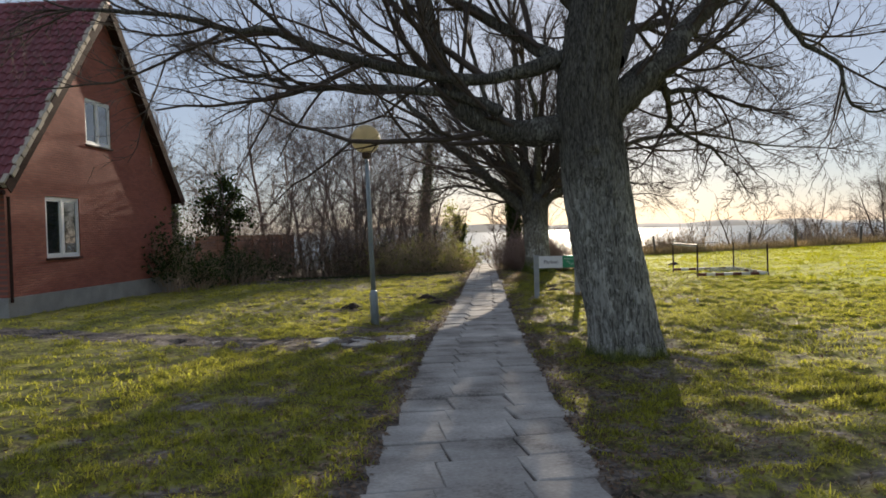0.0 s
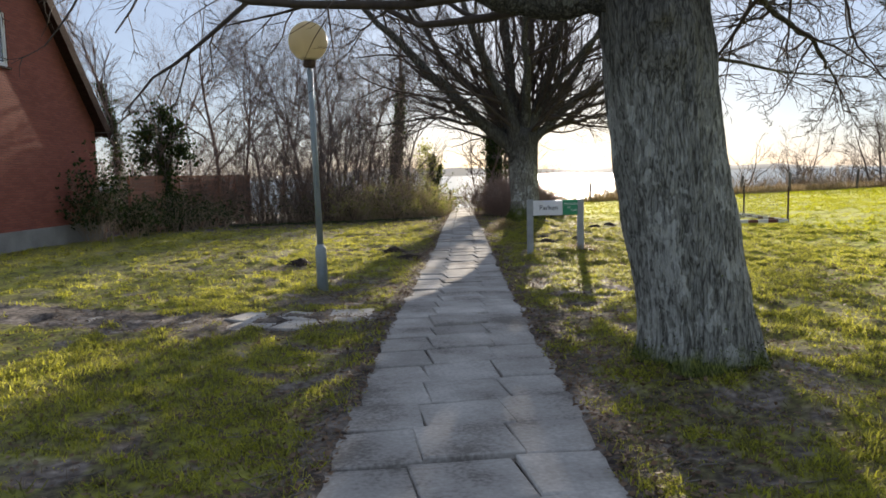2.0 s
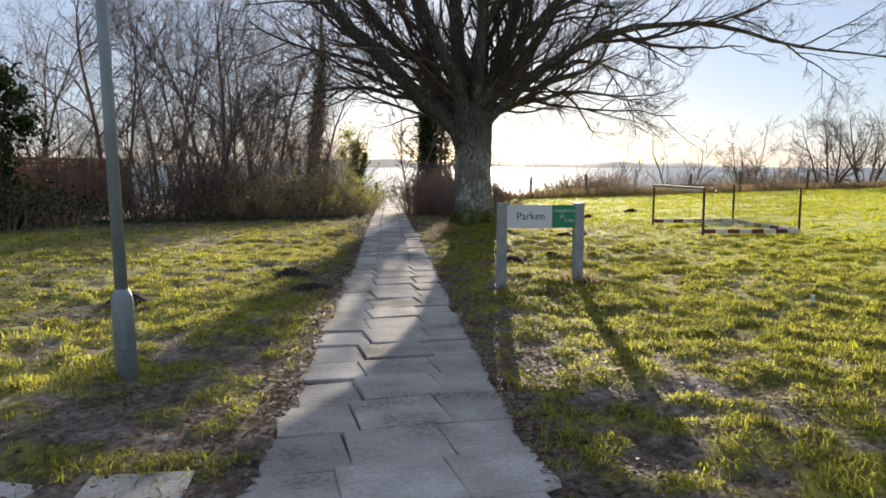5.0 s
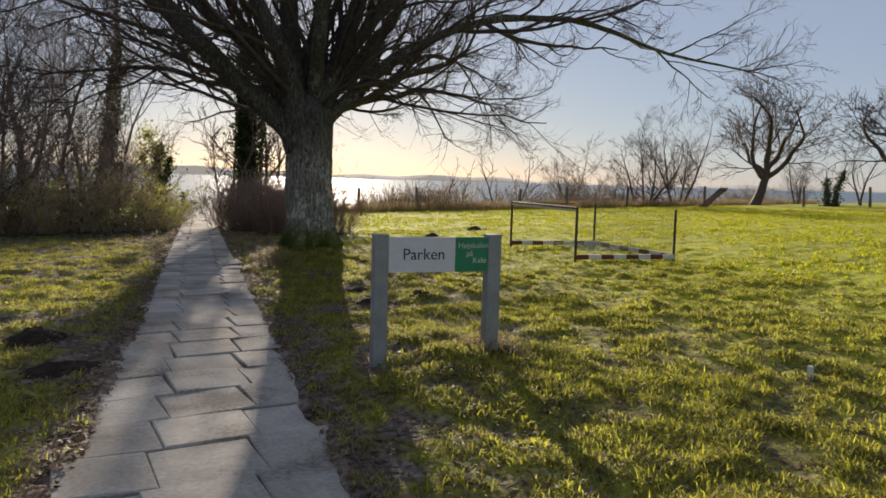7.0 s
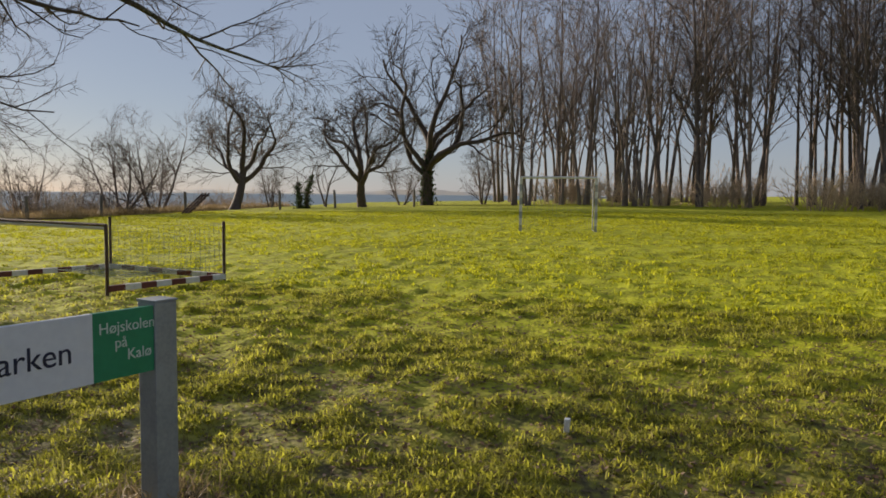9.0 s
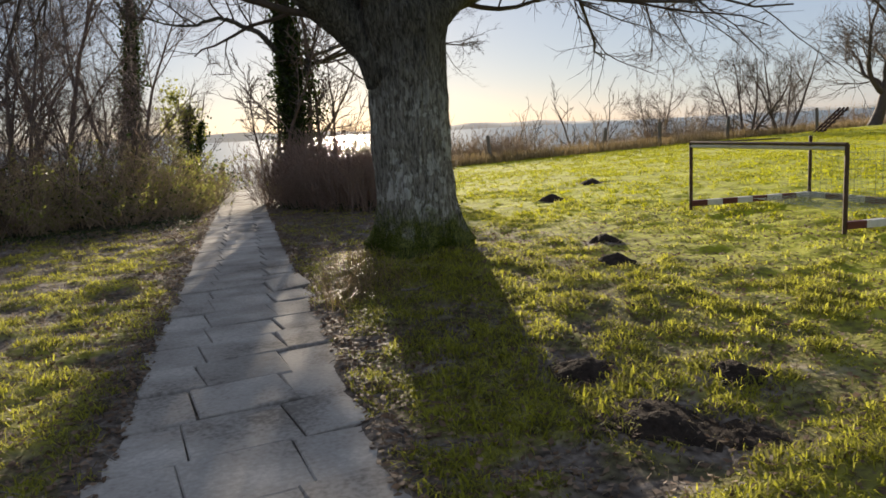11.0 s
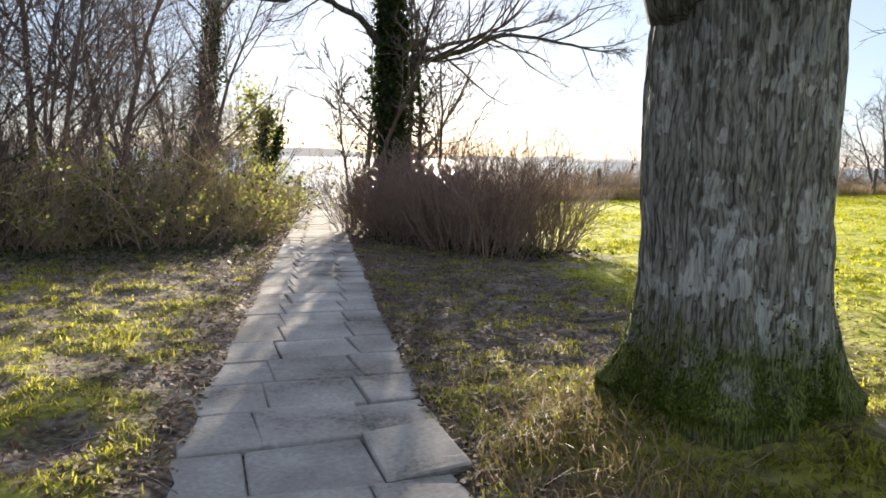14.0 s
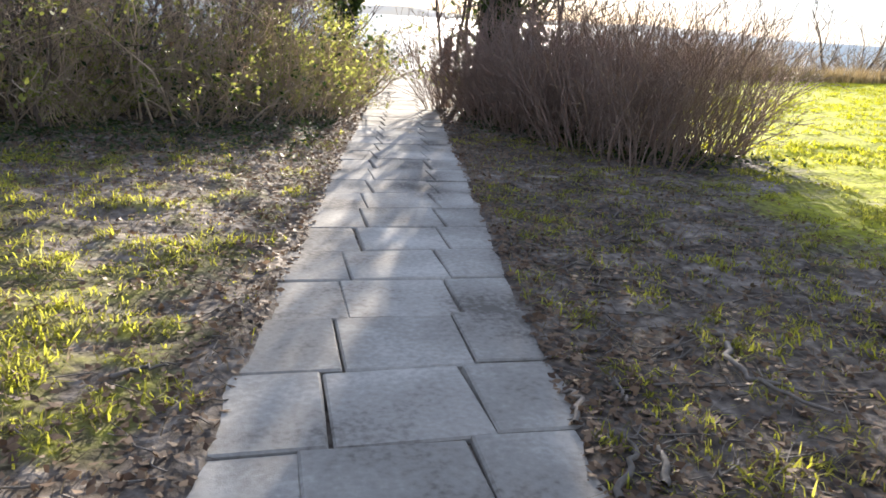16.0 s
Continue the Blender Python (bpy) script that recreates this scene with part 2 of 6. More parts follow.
def brick_material():
    """Red brick in running bond with recessed mortar, a course every 67 mm, on a wall whose own x runs along it."""
    m, n, l, b = nodes_of("red_brick")
    tc = n.new("ShaderNodeTexCoord")
    sep, comb = n.new("ShaderNodeSeparateXYZ"), n.new("ShaderNodeCombineXYZ")
    l.new(tc.outputs["Object"], sep.inputs[0])
    l.new(sep.outputs["X"], comb.inputs["X"])
    l.new(sep.outputs["Z"], comb.inputs["Y"])
    br = n.new("ShaderNodeTexBrick")
    for k, v in (("Scale", 1.0), ("Brick Width", 0.24), ("Row Height", 0.067), ("Mortar Size", 0.007), ("Mortar Smooth", 0.3), ("Bias", 0.0)):
        br.inputs[k].default_value = v
    br.inputs["Color1"].default_value, br.inputs["Color2"].default_value = (0.29, 0.08, 0.052, 1), (0.38, 0.112, 0.072, 1)
    br.inputs["Mortar"].default_value = (0.20, 0.095, 0.075, 1)
    l.new(comb.outputs[0], br.inputs["Vector"])
    ns = n.new("ShaderNodeTexNoise")
    ns.inputs["Scale"].default_value, ns.inputs["Detail"].default_value = 1.2, 6
    l.new(tc.outputs["Object"], ns.inputs["Vector"])
    mr = n.new("ShaderNodeMapRange")
    mr.inputs[3].default_value, mr.inputs[4].default_value = 0.75, 1.2
    l.new(ns.outputs[0], mr.inputs[0])
    hsv = n.new("ShaderNodeHueSaturation")
    l.new(mr.outputs[0], hsv.inputs["Value"])
    l.new(br.outputs[0], hsv.inputs["Color"])
    l.new(hsv.outputs[0], b.inputs["Base Color"])
    b.inputs["Roughness"].default_value = 0.85
    bp = n.new("ShaderNodeBump")
    bp.invert = True
    bp.inputs["Strength"].default_value, bp.inputs["Distance"].default_value = 0.7, 0.01
    l.new(br.outputs["Fac"], bp.inputs["Height"])
    l.new(bp.outputs[0], b.inputs["Normal"])
    return m


def glass_material():
    m, n, l, b = nodes_of("window_glass")
    b.inputs["Base Color"].default_value = (0.02, 0.025, 0.03, 1)
    b.inputs["Roughness"].default_value = 0.03
    b.inputs["Specular IOR Level"].default_value = 1.0
    b.inputs["Coat Weight"].default_value = 1.0
    b.inputs["Coat Roughness"].default_value = 0.02
    return m


def water_material():
    m, n, l, b = nodes_of("bay_water")
    b.inputs["Base Color"].default_value = (0.10, 0.14, 0.16, 1)
    b.inputs["Roughness"].default_value = 0.3
    b.inputs["Specular IOR Level"].default_value = 0.08
    geo = n.new("ShaderNodeNewGeometry")
    ns = n.new("ShaderNodeTexNoise")
    ns.inputs["Scale"].default_value, ns.inputs["Detail"].default_value = 0.8, 6
    l.new(geo.outputs["Position"], ns.inputs["Vector"])
    bp = n.new("ShaderNodeBump")
    bp.inputs["Strength"].default_value, bp.inputs["Distance"].default_value = 0.22, 0.2
    l.new(ns.outputs[0], bp.inputs["Height"])
    l.new(bp.outputs[0], b.inputs["Normal"])
    return m


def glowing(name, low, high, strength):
    """A distant shore whose haze is put in as a pale glow of its own."""
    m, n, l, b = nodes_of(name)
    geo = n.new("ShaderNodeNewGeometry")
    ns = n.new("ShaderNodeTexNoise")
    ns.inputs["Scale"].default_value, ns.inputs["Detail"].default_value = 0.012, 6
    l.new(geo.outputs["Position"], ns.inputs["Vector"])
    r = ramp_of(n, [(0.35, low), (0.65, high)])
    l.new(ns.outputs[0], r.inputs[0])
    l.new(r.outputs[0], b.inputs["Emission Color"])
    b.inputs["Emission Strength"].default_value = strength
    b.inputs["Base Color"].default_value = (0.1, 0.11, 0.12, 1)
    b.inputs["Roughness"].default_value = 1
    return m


M_GROUND = ground_material()
M_SLAB = slab_material()
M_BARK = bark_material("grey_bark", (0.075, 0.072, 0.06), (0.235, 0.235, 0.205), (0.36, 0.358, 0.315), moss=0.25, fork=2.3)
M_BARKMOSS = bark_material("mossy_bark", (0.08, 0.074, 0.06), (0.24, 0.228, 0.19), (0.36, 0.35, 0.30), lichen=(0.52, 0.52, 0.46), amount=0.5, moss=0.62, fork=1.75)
# limb bark darker than the trunks': silhouette against the bright sky put into colour
M_LIMB = bark_material("backlit_limb_bark", (0.035, 0.033, 0.028), (0.095, 0.09, 0.077), (0.17, 0.163, 0.14), lichen=(0.22, 0.22, 0.19), amount=0.6)
M_TWIG = surface("twig_bark", [(0.3, (0.045, 0.033, 0.028)), (0.6, (0.10, 0.075, 0.06))], 6, 30, 0.85, 0.3, spread=0.2)
M_FARBARK = surface("far_bark", [(0.3, (0.085, 0.065, 0.056)), (0.6, (0.18, 0.14, 0.12))], 2, 12, 0.9, 0.3, spread=0.25)
M_HEDGE = surface("hedge_stem", [(0.3, (0.17, 0.115, 0.09)), (0.6, (0.33, 0.235, 0.18))], 6, 30, 0.8, 0.2)
# one brushwood in two tones: sunlit glow and shade put into the stem colours
M_SHRUB = surface("shrub_stem", [(0.3, (0.26, 0.185, 0.13)), (0.6, (0.46, 0.35, 0.235))], 6, 30, 0.8, 0.2, spread=0.3)
M_SHRUBSHADE = surface("shrub_stem_shade", [(0.3, (0.10, 0.07, 0.052)), (0.6, (0.22, 0.155, 0.11))], 6, 30, 0.85, 0.2, spread=0.3)
M_GRASS = leafy("grass_blade", [(0.2, (0.11, 0.09, 0.055)), (0.38, (0.225, 0.225, 0.06)), (0.5, (0.385, 0.385, 0.058)), (0.66, (0.51, 0.505, 0.055)), (0.88, (0.55, 0.48, 0.22))], 0.68, scale=3.5)
M_FIELD = leafy("field_grass", [(0.2, (0.18, 0.185, 0.03)), (0.42, (0.355, 0.36, 0.018)), (0.6, (0.49, 0.50, 0.018)), (0.85, (0.54, 0.50, 0.08))], 0.6)
M_DRY = leafy("dry_grass", [(0.2, (0.20, 0.14, 0.07)), (0.6, (0.36, 0.27, 0.14)), (0.9, (0.46, 0.36, 0.2))], 0.4)
M_IVY = leafy("ivy_leaf", [(0.2, (0.012, 0.025, 0.008)), (0.5, (0.035, 0.06, 0.014)), (0.85, (0.09, 0.12, 0.02))], 0.3, 0.6)
M_BUD = leafy("young_leaf", [(0.2, (0.18, 0.20, 0.045)), (0.7, (0.37, 0.38, 0.09))], 0.6)
M_LITTER = leafy("leaf_litter", [(0.2, (0.08, 0.05, 0.035)), (0.5, (0.18, 0.115, 0.07)), (0.75, (0.30, 0.21, 0.14)), (0.88, (0.45, 0.37, 0.29)), (0.97, (0.45, 0.14, 0.04))], 0.2, 0.7)
M_THATCH = leafy("thatch", [(0.2, (0.10, 0.075, 0.05)), (0.5, (0.22, 0.17, 0.10)), (0.8, (0.36, 0.30, 0.18))], 0.3, 0.8, 4)
M_MOSS = leafy("moss", [(0.2, (0.03, 0.045, 0.008)), (0.6, (0.10, 0.13, 0.012)), (0.9, (0.2, 0.22, 0.02))], 0.3, 0.9)
M_SOIL = surface("mole_soil", [(0.3, (0.018, 0.013, 0.01)), (0.5, (0.04, 0.03, 0.023)), (0.7, (0.085, 0.062, 0.047))], 9, 45, 0.97, 1.0, 0.05, specular=0.1)
M_BRICK = brick_material()
M_PLINTH = surface("plinth_render", [(0.3, (0.20, 0.19, 0.175)), (0.6, (0.33, 0.315, 0.29))], 2, 30, 0.85, 0.3)
M_TILE = surface("roof_tile", [(0.3, (0.11, 0.024, 0.032)), (0.55, (0.20, 0.046, 0.052)), (0.75, (0.28, 0.075, 0.072))], 2, 25, 0.55, 0.3, spread=0.18)
M_WHITE = surface("white_paint", [(0.3, (0.68, 0.68, 0.66)), (0.6, (0.80, 0.80, 0.78))], 4, 40, 0.4, 0.1)
M_EDGE = surface("verge_mortar", [(0.3, (0.34, 0.28, 0.22)), (0.6, (0.52, 0.45, 0.36))], 5, 40, 0.9, 0.5)
M_DARKWOOD = surface("dark_wood", [(0.3, (0.025, 0.014, 0.011)), (0.6, (0.06, 0.032, 0.025))], 3, 30, 0.85, 0.4, stretch=(1, 1, 6), specular=0.08)
M_FENCE = surface("fence_board", [(0.3, (0.20, 0.085, 0.052)), (0.6, (0.36, 0.17, 0.105))], 3, 30, 0.75, 0.4, stretch=(0.3, 0.3, 6), spread=0.2)
M_POSTWOOD = surface("weathered_post", [(0.3, (0.10, 0.085, 0.07)), (0.6, (0.22, 0.19, 0.16))], 5, 40, 0.85, 0.6, stretch=(1, 1, 0.2), spread=0.2)
M_REDWOOD = surface("red_brown_post", [(0.3, (0.16, 0.06, 0.04)), (0.6, (0.30, 0.13, 0.08))], 5, 40, 0.8, 0.5, stretch=(1, 1, 0.2))
M_GREYPOST = surface("galvanised_grey", [(0.3, (0.24, 0.26, 0.27)), (0.6, (0.36, 0.38, 0.39))], 6, 60, 0.5, 0.15, metal=0.35)
M_SIGNWHITE = surface("sign_white", [(0.3, (0.70, 0.71, 0.74)), (0.6, (0.80, 0.81, 0.83))], 5, 30, 0.35, 0.05)
M_SIGNGREEN = surface("sign_green", [(0.3, (0.010, 0.21, 0.10)), (0.6, (0.015, 0.27, 0.13))], 5, 30, 0.35, 0.05)
M_LETTER = surface("sign_letter", [(0.3, (0.012, 0.015, 0.045)), (0.6, (0.018, 0.02, 0.06))], 5, 30, 0.4, 0.0)
M_LETTERW = surface("sign_letter_pale", [(0.3, (0.55, 0.66, 0.58)), (0.6, (0.65, 0.74, 0.67))], 5, 30, 0.4, 0.0)
M_RUST = surface("dark_steel", [(0.3, (0.045, 0.03, 0.025)), (0.6, (0.11, 0.07, 0.055))], 8, 60, 0.6, 0.3, metal=0.5)
M_BARWHITE = surface("bar_white", [(0.3, (0.50, 0.49, 0.47)), (0.6, (0.68, 0.67, 0.65))], 8, 60, 0.5, 0.2)
M_BARRED = surface("bar_dark_red", [(0.3, (0.07, 0.018, 0.015)), (0.6, (0.14, 0.03, 0.025))], 8, 60, 0.5, 0.2)
M_NET = surface("net_cord", [(0.3, (0.10, 0.13, 0.12)), (0.6, (0.2, 0.25, 0.22))], 8, 60, 0.8, 0.0)
M_LAMPPOST = surface("lamp_post_paint", [(0.3, (0.20, 0.25, 0.27)), (0.55, (0.30, 0.35, 0.36)), (0.75, (0.38, 0.40, 0.38))], 4, 50, 0.5, 0.2, metal=0.2)
M_GLASS = glass_material()
M_WATER = water_material()
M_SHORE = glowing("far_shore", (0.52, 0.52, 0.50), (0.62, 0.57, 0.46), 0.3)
M_GLOBE = leafy("opal_globe", [(0.2, (0.52, 0.46, 0.31)), (0.5, (0.62, 0.56, 0.39)), (0.9, (0.68, 0.62, 0.46))], 0.75, 0.3, 6)


# ---- building helpers ----
def from_arrays(name, verts, faces, mat, parent=None, label="", smooth=True):
    """A mesh object from numpy arrays of vertices and of equal-length faces."""
    me = bpy.data.meshes.new(name)
    verts, faces = np.asarray(verts, dtype=np.float32), np.asarray(faces, dtype=np.int32)
    me.vertices.add(len(verts))
    me.vertices.foreach_set("co", verts.ravel())
    k = faces.shape[1]
    me.loops.add(faces.size)
    me.loops.foreach_set("vertex_index", faces.ravel())
    me.polygons.add(len(faces))
    me.polygons.foreach_set("loop_start", np.arange(len(faces), dtype=np.int32) * k)
    me.polygons.foreach_set("loop_total", np.full(len(faces), k, dtype=np.int32))
    if smooth:
        me.polygons.foreach_set("use_smooth", np.ones(len(faces), dtype=bool))
    me.update(calc_edges=True)
    me.materials.append(mat)
    ob = new(name, me)
    ob.parent = parent
    if label:
        tagged(ob, label)
    return ob


def part(name, bm, mat, parent=None, label="", smooth=False):
    """Links a bmesh as one mesh object under a thing or a part."""
    me = bpy.data.meshes.new(name)
    bmesh.ops.recalc_face_normals(bm, faces=bm.faces)
    bm.to_mesh(me)
    bm.free()
    me.materials.append(mat)
    if smooth:
        me.polygons.foreach_set("use_smooth", np.ones(len(me.polygons), dtype=bool))
    ob = new(name, me)
    ob.parent = parent
    if label:
        tagged(ob, label)
    return ob


def thing(name, m, label, category, group=""):
    """An Empty at a thing's base."""
    ob = new(name)
    ob.empty_display_size = 0.2
    ob.matrix_world = m
    return tagged(ob, label, category, group)


def box(bm, x0, x1, y0, y1, z0, z1, bevel=0.0, m=None):
    made = bmesh.ops.create_cube(bm, size=1.0, matrix=(m or Matrix()) @ Matrix.Translation(((x0 + x1) / 2, (y0 + y1) / 2, (z0 + z1) / 2)) @ Matrix.Diagonal((x1 - x0, y1 - y0, z1 - z0, 1)))
    if bevel:
        edges = list({e for v in made["verts"] for e in v.link_edges})
        bmesh.ops.bevel(bm, geom=edges, offset=bevel, segments=2, affect="EDGES", profile=0.6)
    return bm


def rod(bm, a, b, r, r2=None, seg=10):
    a, b = Vector(a), Vector(b)
    d = b - a
    m = Matrix.Translation((a + b) / 2) @ d.to_track_quat("Z", "Y").to_matrix().to_4x4()
    bmesh.ops.create_cone(bm, cap_ends=True, segments=seg, radius1=r, radius2=r if r2 is None else r2, depth=d.length, matrix=m)
    return bm


def lathe(bm, profile, seg=24):
    """Turns a profile of (radius, height) round the z axis."""
    rings = [[bm.verts.new((r * math.cos(2 * math.pi * i / seg), r * math.sin(2 * math.pi * i / seg), z)) for i in range(seg)] for r, z in profile]
    for a, b in zip(rings, rings[1:]):
        for i in range(seg):
            bm.faces.new((a[i], a[(i + 1) % seg], b[(i + 1) % seg], b[i]))
    bm.faces.new(rings[0][::-1])
    bm.faces.new(rings[-1])
    return bm


def tubes(lines, sides):
    """Vertices and quads of tapered tubes along many polylines: lines is a list of (points n x 3, radii n), or of batches k x n x 3."""
    vs, fs, base = [], [], 0
    ang = np.arange(sides) * 2 * np.pi / sides
    ca, sa = np.cos(ang)[None, :, None], np.sin(ang)[None, :, None]
    batches = []
    for p, r in lines:
        p, r = np.asarray(p, float), np.asarray(r, float)
        batches.append((p, r) if p.ndim == 3 else (p[None], r[None]))
    for P, R in batches:
        n = P.shape[1]
        T = np.gradient(P, axis=1)
        T /= np.linalg.norm(T, axis=2, keepdims=True) + 1e-9
        D = P[:, -1] - P[:, 0]
        D /= np.linalg.norm(D, axis=1, keepdims=True) + 1e-9
        ref = np.where(np.abs(D[:, 2:3]) < 0.8, np.array([[0, 0, 1.0]]), np.array([[1.0, 0, 0]]))
        ref = np.repeat(ref[:, None, :], n, axis=1)
        U = np.cross(T, ref)
        U /= np.linalg.norm(U, axis=2, keepdims=True) + 1e-9
        V = np.cross(T, U)
        rings = P[:, :, None, :] + R[:, :, None, None] * (U[:, :, None, :] * ca[None] + V[:, :, None, :] * sa[None])
        vs.append(rings.reshape(-1, 3))
        k = len(P)
        i = np.arange(k)[:, None, None] * n * sides + np.arange(n - 1)[None, :, None] * sides
        j = np.arange(sides)[None, None, :]
        a, b = i + j, i + (j + 1) % sides
        fs.append(np.stack([a, b, b + sides, a + sides], axis=3).reshape(-1, 4) + base)
        base += k * n * sides
    return np.concatenate(vs), np.concatenate(fs)


def smooth_line(points, n):
    """n points along a Catmull-Rom curve through the given ones."""
    p = np.array(points, dtype=float)
    p = np.vstack([2 * p[0] - p[1], p, 2 * p[-1] - p[-2]])
    out = []
    for u in np.linspace(0, len(p) - 3 - 1e-6, n):
        i, f = int(u), u - int(u)
        a, b, c, d = p[i:i + 4]
        out.append(0.5 * (2 * b + (c - a) * f + (2 * a - 5 * b + 4 * c - d) * f * f + (3 * b - a - 3 * c + d) * f ** 3))
    return np.array(out)


def extend(rng, P, D, L, R, n, wander, lift, taper=0.28):
    """Crooked branches from starts P along D: points k x n x 3 and radii k x n."""
    k = len(P)
    pts = np.empty((k, n, 3))
    pts[:, 0] = P
    v = D / (np.linalg.norm(D, axis=1, keepdims=True) + 1e-9)
    step = (L / (n - 1))[:, None]
    for i in range(1, n):
        v = v + rng.normal(0, wander, (k, 3)) * (0.5 + 0.5 * i / n)
        v[:, 2] += lift
        v /= np.linalg.norm(v, axis=1, keepdims=True) + 1e-9
        pts[:, i] = pts[:, i - 1] + v * step
    return pts, R[:, None] * np.linspace(1, taper, n)[None, :]


def sprout(rng, pts, rad, L, kids, ratio, spread, first, thin):
    """Starts of side branches spread along each of the given branches."""
    k, n = rad.shape
    u = (first + (1 - first) * (np.arange(kids)[None, :] + rng.random((k, kids))) / kids) * (n - 1.001)
    i = u.astype(int)
    f = (u - i)[..., None]
    row = np.arange(k)[:, None]
    q = pts[row, i] * (1 - f) + pts[row, i + 1] * f
    t = pts[row, i + 1] - pts[row, i]
    t = t / (np.linalg.norm(t, axis=2, keepdims=True) + 1e-9)
    s = np.cross(t, rng.normal(0, 1, t.shape))
    s /= np.linalg.norm(s, axis=2, keepdims=True) + 1e-9
    a = (spread * (0.6 + 0.6 * rng.random((k, kids))))[..., None]
    d = t * np.cos(a) + s * np.sin(a)
    ln = L[:, None] * ratio * (1.15 - 0.55 * u / n) * (0.6 + 0.75 * rng.random((k, kids)))
    r = np.maximum(thin, np.minimum(rad[row, i] * 0.62, ln * 0.016))
    return q.reshape(-1, 3), d.reshape(-1, 3), ln.ravel(), r.ravel()


def crown_of(rng, pts, rad, L, kids, ratio=0.5, spread=0.7, wander=0.18, lift=0.05, first=0.2, thin=0.004, rings=7):
    """Side branches, their side branches and so on, as many levels as kids has numbers; a list of (points, radii), the coarsest first."""
    out = []
    for level, m in enumerate(kids):
        P, D, L, R = sprout(rng, pts, rad, L, m, ratio, spread, first, thin)
        n = max(3, rings - 2 * level) if level < len(kids) - 1 else 3
        pts, rad = extend(rng, P, D, L, R, n, wander, lift)
        out.append((pts, rad))
        first = 0.15
    return out


def leaf_cards(rng, centres, size, mat, name, parent=None, label="", flat=0.0, normals=None, keep=1.0):
    """Many small four-cornered leaves, folded a little along their middle; keep thins them out."""
    k = len(centres)
    c = np.asarray(centres, float)
    a = rng.normal(0, 1, (k, 3))
    a[:, 2] *= 1 - flat
    a /= np.linalg.norm(a, axis=1, keepdims=True)
    b = np.cross(a, rng.normal(0, 1, (k, 3)) if flat < 0.5 else np.array([[0, 0, 1.0]]) + rng.normal(0, 0.35, (k, 3)))
    b /= np.linalg.norm(b, axis=1, keepdims=True)
    nn = np.cross(a, b)
    s = size * (0.6 + 0.8 * rng.random((k, 1)))
    v = np.stack([c - a * s, c + b * s * 0.6 + nn * s * 0.2, c + a * s, c - b * s * 0.6 + nn * s * 0.2], axis=1).reshape(-1, 3)
    k = int(k * keep)
    f = (np.arange(k)[:, None] * 4 + np.array([[0, 1, 2, 3]]))
    return from_arrays(name, v[:4 * k], f, mat, parent, label, smooth=False)


def blades(rng, base, height, width, lean, mat, name, parent=None):
    """Grass: one bent, pointed blade at each base point."""
    k = len(base)
    az = rng.random(k) * 2 * np.pi
    d = np.stack([np.cos(az), np.sin(az), np.zeros(k)], 1)
    side = np.stack([-np.sin(az), np.cos(az), np.zeros(k)], 1)
    tw = rng.random(k) * np.pi
    side = side * np.cos(tw)[:, None] + d * np.sin(tw)[:, None]
    h = (height * (0.5 + rng.random(k)))[:, None]
    w = (width * (0.7 + 0.6 * rng.random(k)))[:, None]
    ln = (lean * rng.random(k))[:, None]
    up = np.array([[0, 0, 1.0]])
    mid = base + d * h * ln * 0.4 + up * h * 0.6
    tip = base + d * h * ln * 1.1 + up * h * (1 - 0.35 * ln)
    v = np.stack([base - side * w, base + side * w, mid - side * w * 0.7, mid + side * w * 0.7, tip], 1).reshape(-1, 3)
    i = np.arange(k)[:, None] * 5
    f = np.concatenate([i + np.array([[0, 1, 3]]), i + np.array([[0, 3, 2]]), i + np.array([[2, 3, 4]])])
    return from_arrays(name, v, f, mat, parent, smooth=False)


# ---- the lie of the land ----
GY = np.array([-2000, -20, 0, 5, 10, 16, 22, 26, 30, 36, 45, 52, 54, 58, 66, 76, 90, 2000.0])
GZ = np.array([0.6, 0.5, 0.0, -0.17, -0.29, -0.37, -0.385, -0.42, -0.48, -0.61, -0.78, -0.86, -0.95, -1.6, -4.0, -6.5, -7.5, -9.0])
PY = np.array([-10, 5.3, 11.5, 23.2, 30.0, 34.4, 52.0])
PX = np.array([-1.75, 0.95, 2.02, 4.34, 5.62, 6.47, 9.9])
TREE_A, TREE_B = (3.58, 9.25), (6.97, 26.4)
# earth heaps: x, y, radius, height
HEAPS = [(9.91, 26.89, 0.32, 0.13), (8.85, 25.29, 0.36, 0.15), (6.32, 22.5, 0.34, 0.07), (6.2, 21.6, 0.44, 0.055), (6.5, 21.3, 0.28, 0.05), (7.03, 21.88, 0.26, 0.06), (0.22, 18.96, 0.38, 0.12),
         (2.25, 20.89, 0.42, 0.13), (2.43, 19.5, 0.40, 0.13), (13.2, 33.0, 0.4, 0.14), (16.5, 36.0, 0.45, 0.15), (5.85, 18.22, 0.3, 0.06)]


def path_x(y):
    return np.interp(y, PY, PX)


def path_half(y):
    return np.interp(y, [0, 13, 20, 60], [0.84, 0.82, 0.72, 0.70])


def lump(x, y, s):
    return (np.sin(x * 1.9 * s + 1.3 * np.sin(y * 1.1 * s)) + np.sin(y * 2.3 * s + 1.7 * np.sin(x * 1.3 * s + 2)) + np.sin((x + y) * 3.1 * s + 0.7) * 0.6) / 2.6


